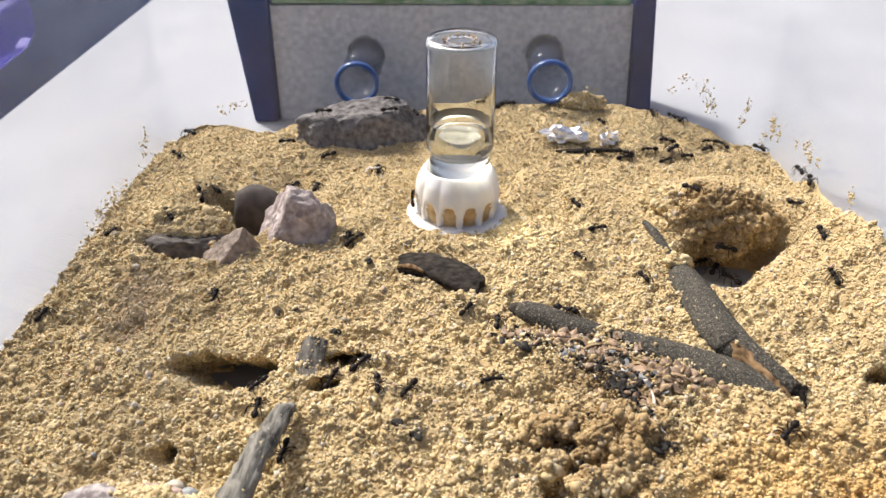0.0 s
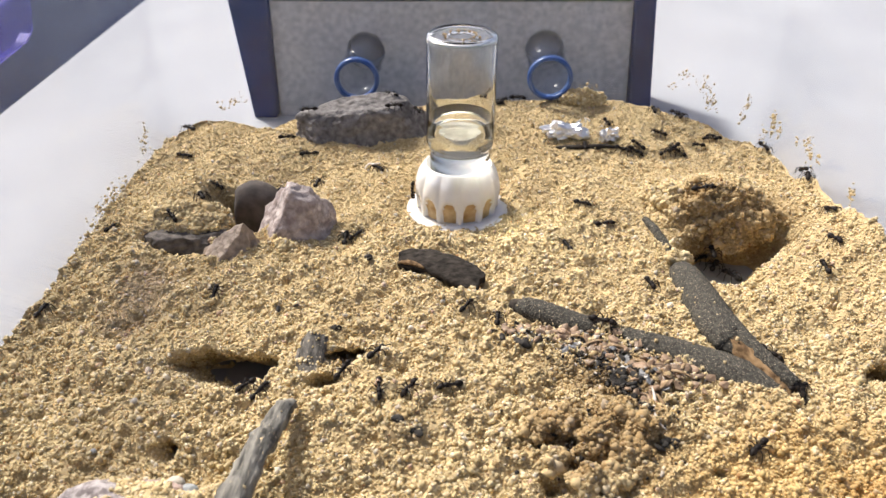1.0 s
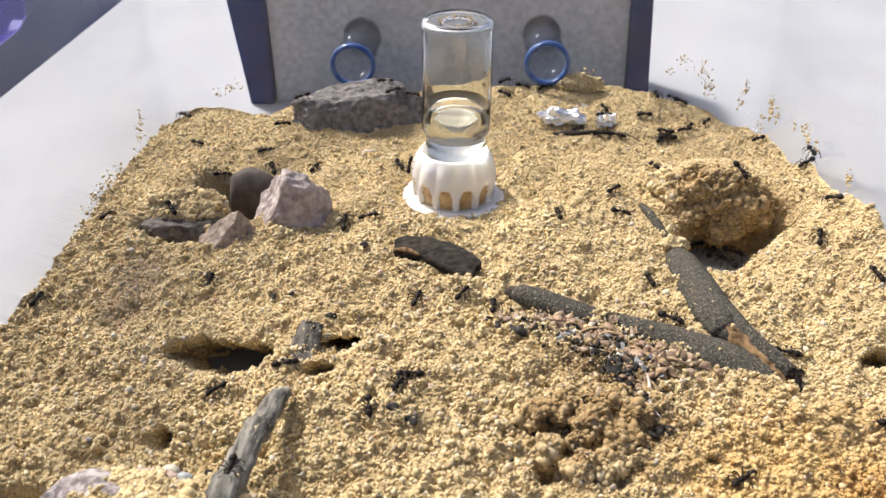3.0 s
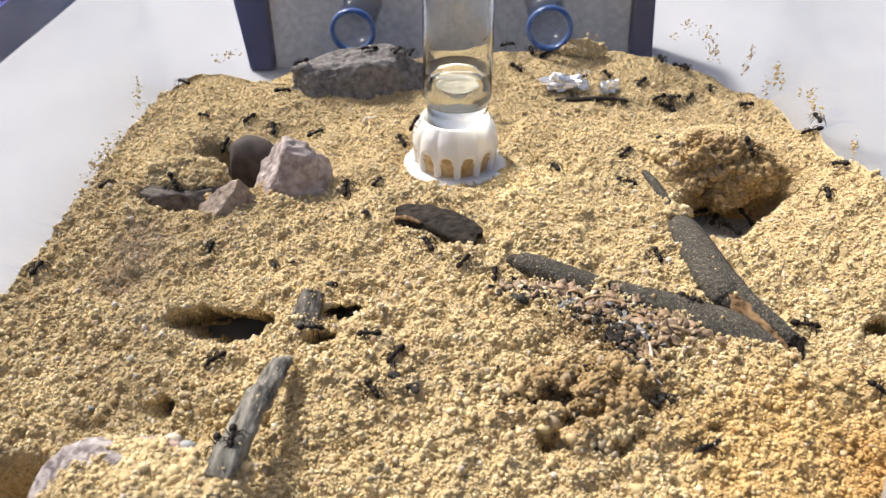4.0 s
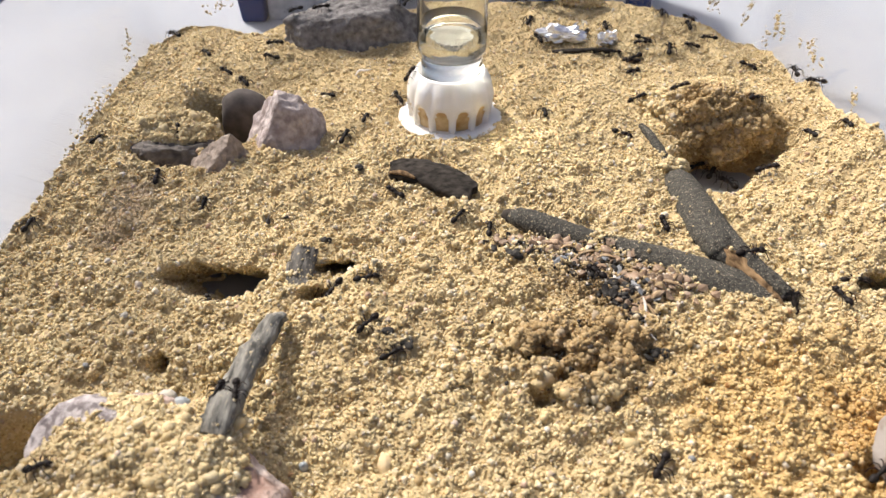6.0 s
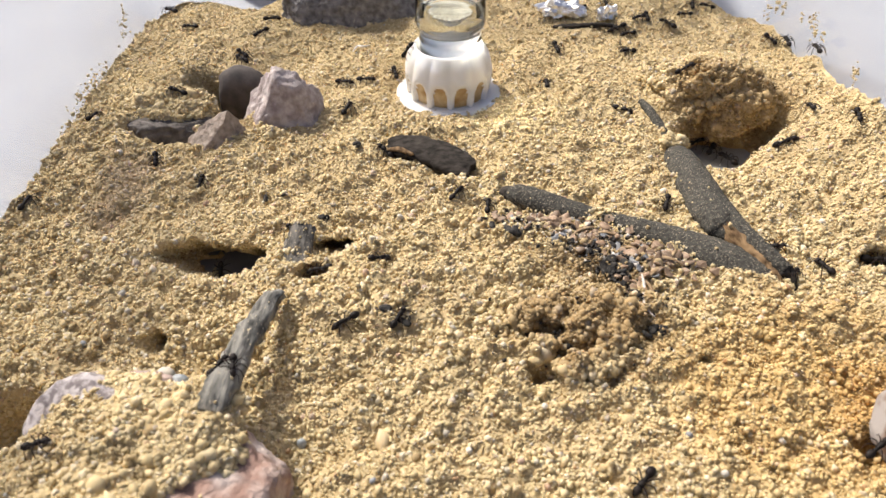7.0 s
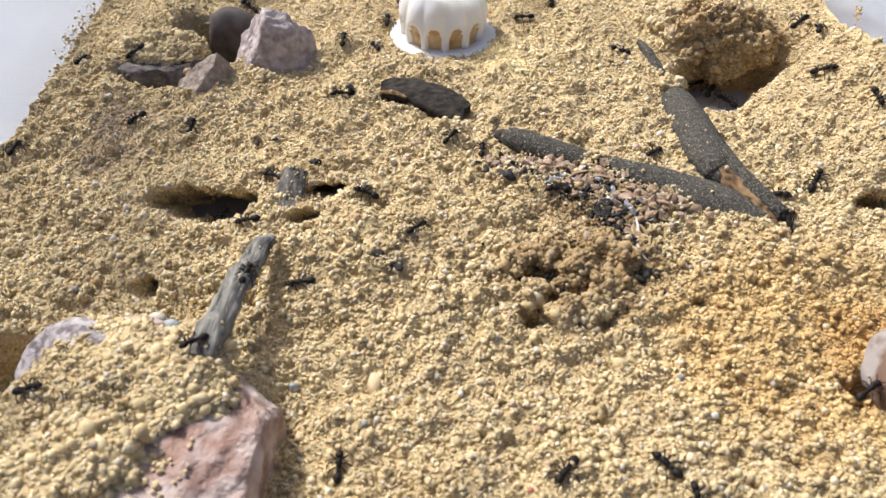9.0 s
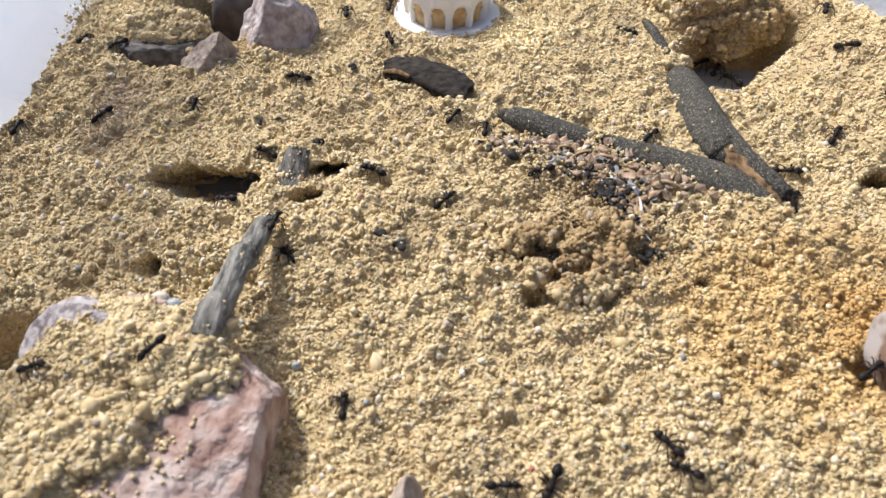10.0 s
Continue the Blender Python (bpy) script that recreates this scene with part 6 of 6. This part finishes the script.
    crawl(1.06, [(0, 88.5, 46.4, 26, 1, -132), (1, 88.7, 44.8, 25.3, 9, -132), (2, 88.2, 44.8, 25.3, 8, -132), (3, 86.6, 43, 24.5, -2, -174), (4, 85, 41.1, 23.6, -13, -217), (4.5, 86.4, 43.3, 25, -25, -260), (5, 87.8, 45.5, 25.8, -13, -303), (5.5, 87.8, 46.1, 25.9, -9, -303), (6.27, 86.9, 46, 26.2, -13, -261), (7, 86, 46, 26.1, -10, -219), (8.5, 83.4, 43.4, 25.2, -1, -177), (10, 80.7, 40.9, 24, 9, -135)])
    crawl(0.88, [(0, 85.3, 40.3, 23.5, -3, 27), (0.5, 85.6, 41.7, 23.8, -7, 27), (1, 85.5, 42.6, 24.7, -12, 27), (2, 84, 42.6, 24.2, -11, 27), (4, 86.4, 43.8, 25.4, -24, 81), (4.5, 83.4, 46.8, 26.3, -9, 122), (5, 80.3, 49.7, 26.3, -10, 163), (5.5, 77.1, 49.1, 27.2, -9, 192), (7, 74.8, 48.6, 27.4, 0, 211), (10, 70, 43.1, 25.3, 23, 228)])
    crawl(0.94, [(0, 94.5, 45, 23.3, -11, -147), (0.5, 91.7, 43.2, 23.7, -3, -147), (1, 90.5, 43.8, 24.2, -22, -206), (2, 90.4, 46, 25.3, -21, -221), (3, 86.2, 45.8, 26.1, -5, -184), (4, 82, 45.5, 25.8, 8, -146), (5, 79, 39.5, 23.9, 5, -147), (5.5, 73.3, 39.3, 23.5, -2, -187), (7, 69.6, 40.4, 23.8, 1, -160), (10, 61.7, 27.8, 25.6, 4, -122)])
    crawl(0.89, [(0, 108.4, 63.9, 22, 5, 169), (1, 108.3, 63.5, 21.7, 6, 169), (2, 104.3, 64.3, 22.2, -6, 204), (4, 96.3, 51.6, 23.2, 11, 238), (5, 98.3, 51.8, 23, 10, 238), (5.5, 98.7, 52.4, 23.2, -14, 179), (7, 95.3, 58.2, 24.5, 3, 181), (10, 87.6, 44.1, 24.8, 20, 241)])
    crawl(0.97, [(0, 105.9, 57.6, 21.2, -4, -139), (0.5, 102.7, 54.9, 22.2, -13, -140), (1, 101, 53.5, 22.9, -13, -152), (2, 97.9, 52.6, 23.3, 0, -154), (4, 88.5, 45.7, 25.8, -3, -146), (5, 76.5, 38.1, 23.6, 0, -135), (7, 67.3, 23.7, 24.5, -9, -156), (10, 55.3, 25.5, 24.4, 7, -189)])
    crawl(0.98, [(0, 85.9, 80.8, 28.3, -1, -91), (1, 86.4, 79.9, 28.2, -1, -91), (2, 87.9, 80.6, 27.9, 0, -91), (4, 89.2, 82.1, 28.1, 2, -91), (5, 89.1, 78.8, 27.7, 0, -91), (5.5, 89.7, 80.1, 27.5, -1, -97), (10, 86.1, 65.5, 27.2, 3, -104)])
    crawl(1.01, [(0, 99.9, 84.1, 24, 12, 67), (1, 100.1, 83.4, 24.2, 10, 67), (1.5, 100.6, 84.4, 23.9, 14, 28), (2, 101, 85.4, 24, 11, -12), (3, 100.9, 83.5, 24, 2, -51), (4, 100.9, 81.7, 24.4, -2, -91), (5, 100.7, 80.8, 24.1, -1, -85), (5.5, 101.1, 78.4, 23.8, 9, -84), (7, 101.4, 70.3, 23.1, -1, -99), (10, 96.1, 55, 24.6, 9, -109)])
    crawl(0.91, [(0, 96.2, 85.4, 25, -3, -69), (1, 97.5, 85.4, 24.8, -3, -69), (2, 97.4, 85.4, 25.7, -3, -69), (4, 98.5, 82.4, 24.6, 12, -19), (5, 103.5, 85.4, 23.6, 7, -34), (10, 100.2, 64, 23.1, -1, -99)])
    crawl(0.89, [(0, 51.3, 42.4, 26.7, -1, 91), (1, 51.3, 43.1, 26.8, 0, 91), (2, 51.3, 46.4, 26.7, 4, 146), (3, 49.1, 45.6, 26.5, 8, 213), (4, 46.9, 44.7, 26.1, -1, 279), (4.5, 56.4, 44.4, 26.6, 10, 319), (5, 65.8, 44, 25, -12, 358), (5.5, 65.1, 44.2, 24.9, -11, 358), (7, 64.4, 44.5, 24.8, -4, 304), (10, 60.2, 32.8, 25.5, -3, 250)])
    crawl(1.04, [(0, 20.6, 84.2, 30.8, -2, 5), (0.5, 21.9, 85.1, 30.8, 2, 5), (1, 25.2, 85.4, 31.3, 7, 5), (2, 26.5, 85.4, 32.2, 5, 5), (3, 28.9, 85.6, 30.2, -1, -40), (4, 31.2, 85.8, 30.3, 3, -85), (5, 27.8, 85.4, 32.4, -1, -127), (10, 29.2, 77.8, 29.4, 13, -79)])
    crawl(0.98, [(0, 16.7, 84.5, 30.1, -4, 48), (1, 17.9, 83.6, 30.5, -4, 48), (2, 19.6, 85.4, 31.3, 1, 48), (4, 20.9, 85.4, 33.3, 2, 24), (5, 24, 85.4, 32.7, 5, 0), (5.5, 27.2, 85.4, 31.3, 3, 0), (10, 29.4, 85.4, 30.9, -1, 0)])
    crawl(1.04, [(0, 42.6, 85.4, 31.3, 5, 180), (1, 42.6, 85.4, 31.5, 5, 180), (2, 40, 85.4, 31, 9, 199), (4, 37.5, 83.4, 29.9, 12, 222), (5, 33.9, 79.7, 29.6, -4, 241), (5.5, 30.6, 66, 29, 2, 257), (7, 32.1, 66.9, 29.4, 5, 245), (10, 26.4, 59.5, 27.5, 18, 233)])
    crawl(1.09, [(0, 12.8, 82.3, 29.6, -5, -13), (2, 17.4, 81.2, 30.4, -6, -36), (4, 24.4, 69.6, 28.7, 6, -57), (5, 29.4, 62.4, 28.7, -5, -50), (5.5, 31.1, 60.6, 28.7, 4, -61), (7, 40.1, 23.8, 25.5, 5, -81), (8, 40.4, 18.6, 24.4, 10, -86), (9, 38.7, 17.4, 23.7, 20, -86), (10, 38, 17.8, 23.7, 22, -86)])
    crawl(0.91, [(0, 113.2, 60.4, 22.2, -10, 127), (2, 108.5, 66.6, 22.1, 1, 193), (4, 108.1, 64.4, 21.9, 2, 259), (5, 107.6, 65, 21.9, 2, 259), (5.27, 107.7, 64.8, 22, 2, 216), (5.5, 107.9, 64.6, 21.9, 3, 173), (7, 108.4, 74, 21.5, -7, 166), (8.5, 105.1, 66.7, 22.1, -9, 206), (10, 101.7, 59.4, 22.7, -14, 246)])
    crawl(1.06, [(0, 68.7, 43.3, 25.3, 4, -32), (2, 67.1, 43.4, 24.9, 1, -32), (4, 66, 44, 25.1, -5, -32), (5, 66.9, 43.9, 25.1, 0, -32), (5.27, 70.1, 41.8, 24.8, 23, -75), (5.5, 73.4, 39.8, 23.7, 9, -118), (7, 65.4, 43.4, 24.8, 15, -159), (10, 57.3, 24.5, 24.9, 9, -113)])
    crawl(1.07, [(0, -124, 67.6, 21.9, 4, 145), (10, -124, 67.6, 21.9, 4, 145)])
    crawl(0.93, [(0, -120.5, 38.9, 24, 3, -46), (0.5, -118.6, 37, 23.8, 7, -39), (1, -115.7, 35.2, 23.3, 5, -10), (2, -111.2, 36.2, 22.6, 7, 12), (2.5, -109.7, 37.4, 22.6, 4, -22), (4, -103.5, 28.4, 24.2, -8, -35), (5, -94.1, 26, 23.4, 3, -15), (5.5, -93.4, 27.9, 23.3, 6, -24), (7, -81.4, 20.1, 24.5, 7, -44), (8, -76.1, 12.3, 23, 14, -28), (9, -72.9, 12.3, 22.8, 15, -44), (10, -72.7, 8.5, 21.6, 14, -87)])
    crawl(1.02, [(0, -98.6, -1.9, 25.6, 34, -65), (0.5, -99.1, -2.3, 25.6, 34, -65), (1, -95.1, -11, 28.5, -8, -62), (2, -91.9, -16.3, 28, 10, -84), (4, -96.2, -28.1, 21.2, 35, -99), (5, -95.8, -42.8, 21.3, 3, -101), (5.5, -97.2, -46, 21.5, 9, -93), (7, -95.9, -49.8, 20.6, 5, -72), (8, -94.9, -51.4, 20.3, 3, -80), (9, -94.7, -62.3, 23.3, -5, -114), (10, -104.1, -70.5, 22.2, 19, -139)])
    crawl(0.94, [(0, -95.8, 5.6, 24.5, 35, 14), (0.5, -95.4, 6.2, 25, 35, 14), (1, -94.9, 6.5, 24.1, 35, 14), (2, -91.6, 7.3, 22.4, 25, 14), (2.5, -91.4, 8.4, 22.9, 26, 14), (4, -90, 8, 21.8, -35, 68), (5, -95.4, 16.8, 24.6, -1, 112), (5.5, -99.9, 35.9, 24.2, 1, 116), (7, -110.5, 48.9, 22.7, 3, 175), (8, -117.2, 43, 23, 1, 181), (10, -127.6, 51.2, 22.2, -6, 142)])
    crawl(0.98, [(0, -104.3, -20.8, 27.4, 17, -51), (0.5, -102.9, -22.3, 26.7, 19, -51), (1, -102.6, -23.1, 26.4, 17, -51), (2, -102.2, -23.6, 26, 13, -51), (4, -99.3, -27.2, 24.8, 35, -51), (5, -97.9, -28, 22.8, 35, -10), (5.27, -96.6, -27.2, 24.4, -9, 27), (5.5, -95.3, -26.4, 23.1, -35, 63), (6.27, -95.9, -21.8, 26.8, -32, 113), (7, -96.4, -17.2, 28.5, -9, 163), (8, -100, -21.5, 27.5, 18, 217), (9, -106.2, -24.3, 25, 22, 216), (10, -111.5, -30.2, 23.4, 0, 229)])
    crawl(1.03, [(0, -66.9, 14.9, 21.8, -3, -114), (0.5, -69, 9.9, 21.8, 6, -114), (1, -68.2, 9.2, 21.4, -4, -166), (2, -71.1, 11.4, 22.4, -17, -234), (4, -73.5, 18.5, 24, -9, -257), (5, -75.5, 33.7, 23.6, -1, -271), (5.5, -74.5, 39.2, 24.3, -9, -236), (6.27, -76.7, 39.7, 24.4, 4, -185), (7, -78.9, 40.2, 24, 9, -133), (8, -74.5, 25.1, 24.8, -7, -74), (9, -76.4, 24.2, 24.9, -1, -134), (10, -79.8, 25.1, 24.8, 0, -194)])
    crawl(1.03, [(0, -56.6, 40.1, 23.8, 0, -134), (0.5, -58.6, 38, 23.6, 0, -160), (1, -64.7, 38.6, 23.3, -2, -164), (2, -73.3, 32.2, 23.2, 0, -125), (2.5, -74.8, 27.7, 24.3, -14, -134), (4, -84.4, 24.2, 24.9, 2, -113), (5, -82.2, 19.4, 24.2, 7, -65), (7, -80.7, 16.3, 24, 0, -43), (7.5, -78.4, 15.4, 24.1, 4, -5), (8, -76, 14.5, 23.6, 1, 32), (10, -75.4, 25, 24.8, 5, 86)])
    crawl(0.92, [(0, -123.2, -27.1, 24.1, 2, 65), (10, -123.2, -27.1, 24.1, 2, 65)])
    crawl(1.02, [(0, -126, -78.5, 23.9, 4, 88), (10, -126, -78.5, 23.9, 4, 88)])
    crawl(1.00, [(0, -75.9, 53.6, 24.2, 10, 27), (10, -75.9, 53.6, 24.2, 10, 27)])
    crawl(1.05, [(0, -39.3, -26.3, 22.3, -16, 90), (1, -39.9, -28.2, 21.9, -8, 90), (2, -39.5, -28.5, 21.8, -4, 90), (2.5, -39, -27.5, 22.1, -13, 90), (4, -39, -25, 22.5, -22, 90), (5, -37.8, -24, 23.2, -24, 90), (5.5, -37.6, -23.8, 23.6, -16, 78), (7, -35.9, -20, 23.7, -3, 73), (8, -35.2, -15.7, 24.1, -9, 80), (9, -35.4, -14.1, 24.8, -6, 89), (10, -36, -9.6, 24.5, 6, 98)])
    crawl(0.92, [(0, -36.1, -25.9, 22.2, -7, 44), (0.5, -36.4, -26.6, 21.7, -6, 44), (1, -36.1, -25.8, 21.7, -7, 44), (2, -32.2, -22, 22.3, -1, -14), (2.5, -31.2, -25, 23.4, -14, -17), (3.27, -29.6, -23.7, 23.4, -6, 25), (4, -28, -22.5, 23.3, 2, 67), (5, -28.6, -16.1, 22.6, -6, 117), (5.5, -31.5, -13.6, 23.6, -20, 114), (6.27, -31.4, -5.8, 23.1, 14, 57), (7, -31.2, 2, 23.2, 2, 0), (7.5, -31.2, -2.4, 22.8, 5, -36), (8, -31.2, -6.8, 23.3, -15, -72), (9, -23.9, -17, 23.1, -3, -62), (10, -18.9, -30.1, 25.6, 6, -69)])
    crawl(0.95, [(0, -57.3, 14.3, 22, 1, 84), (2, -56.5, 15, 22.1, -1, 84), (4, -56.3, 17.6, 22.2, -4, 37), (5, -51.7, 16.7, 23.4, -14, -31), (7, -39.1, 0.6, 22.8, 0, -10), (8, -23.5, 10.5, 22.4, 13, 32), (9, -15.2, 15.7, 22.3, 16, -18), (10, -14.3, 13.3, 21.5, 20, -69)])
    crawl(1.03, [(0, -33.8, 27.4, 23.5, -1, -84), (1, -33.5, 25.1, 23.6, 0, -51), (2, -28, 23.2, 23.5, 0, -28), (2.5, -24.2, 20.3, 23.4, 4, -56), (4, -21.8, 11.7, 21.8, 13, -66), (5, -20.3, 9.3, 21.4, 12, -57), (7, -21.4, 9.6, 21.7, 9, -75), (10, -21.8, 1.1, 21.1, 2, -93)])
    crawl(0.95, [(0, -77.3, -63.3, 21.4, -13, 87), (10, -77.3, -63.3, 21.4, -13, 87)])
    crawl(0.93, [(0, 3.6, -70.9, 23.6, -6, 57), (10, 3.6, -70.9, 23.6, -6, 57)])
    crawl(0.95, [(0, 12.8, -75.8, 22.4, 2, 86), (10, 12.8, -75.8, 22.4, 2, 86)], True)


motions()
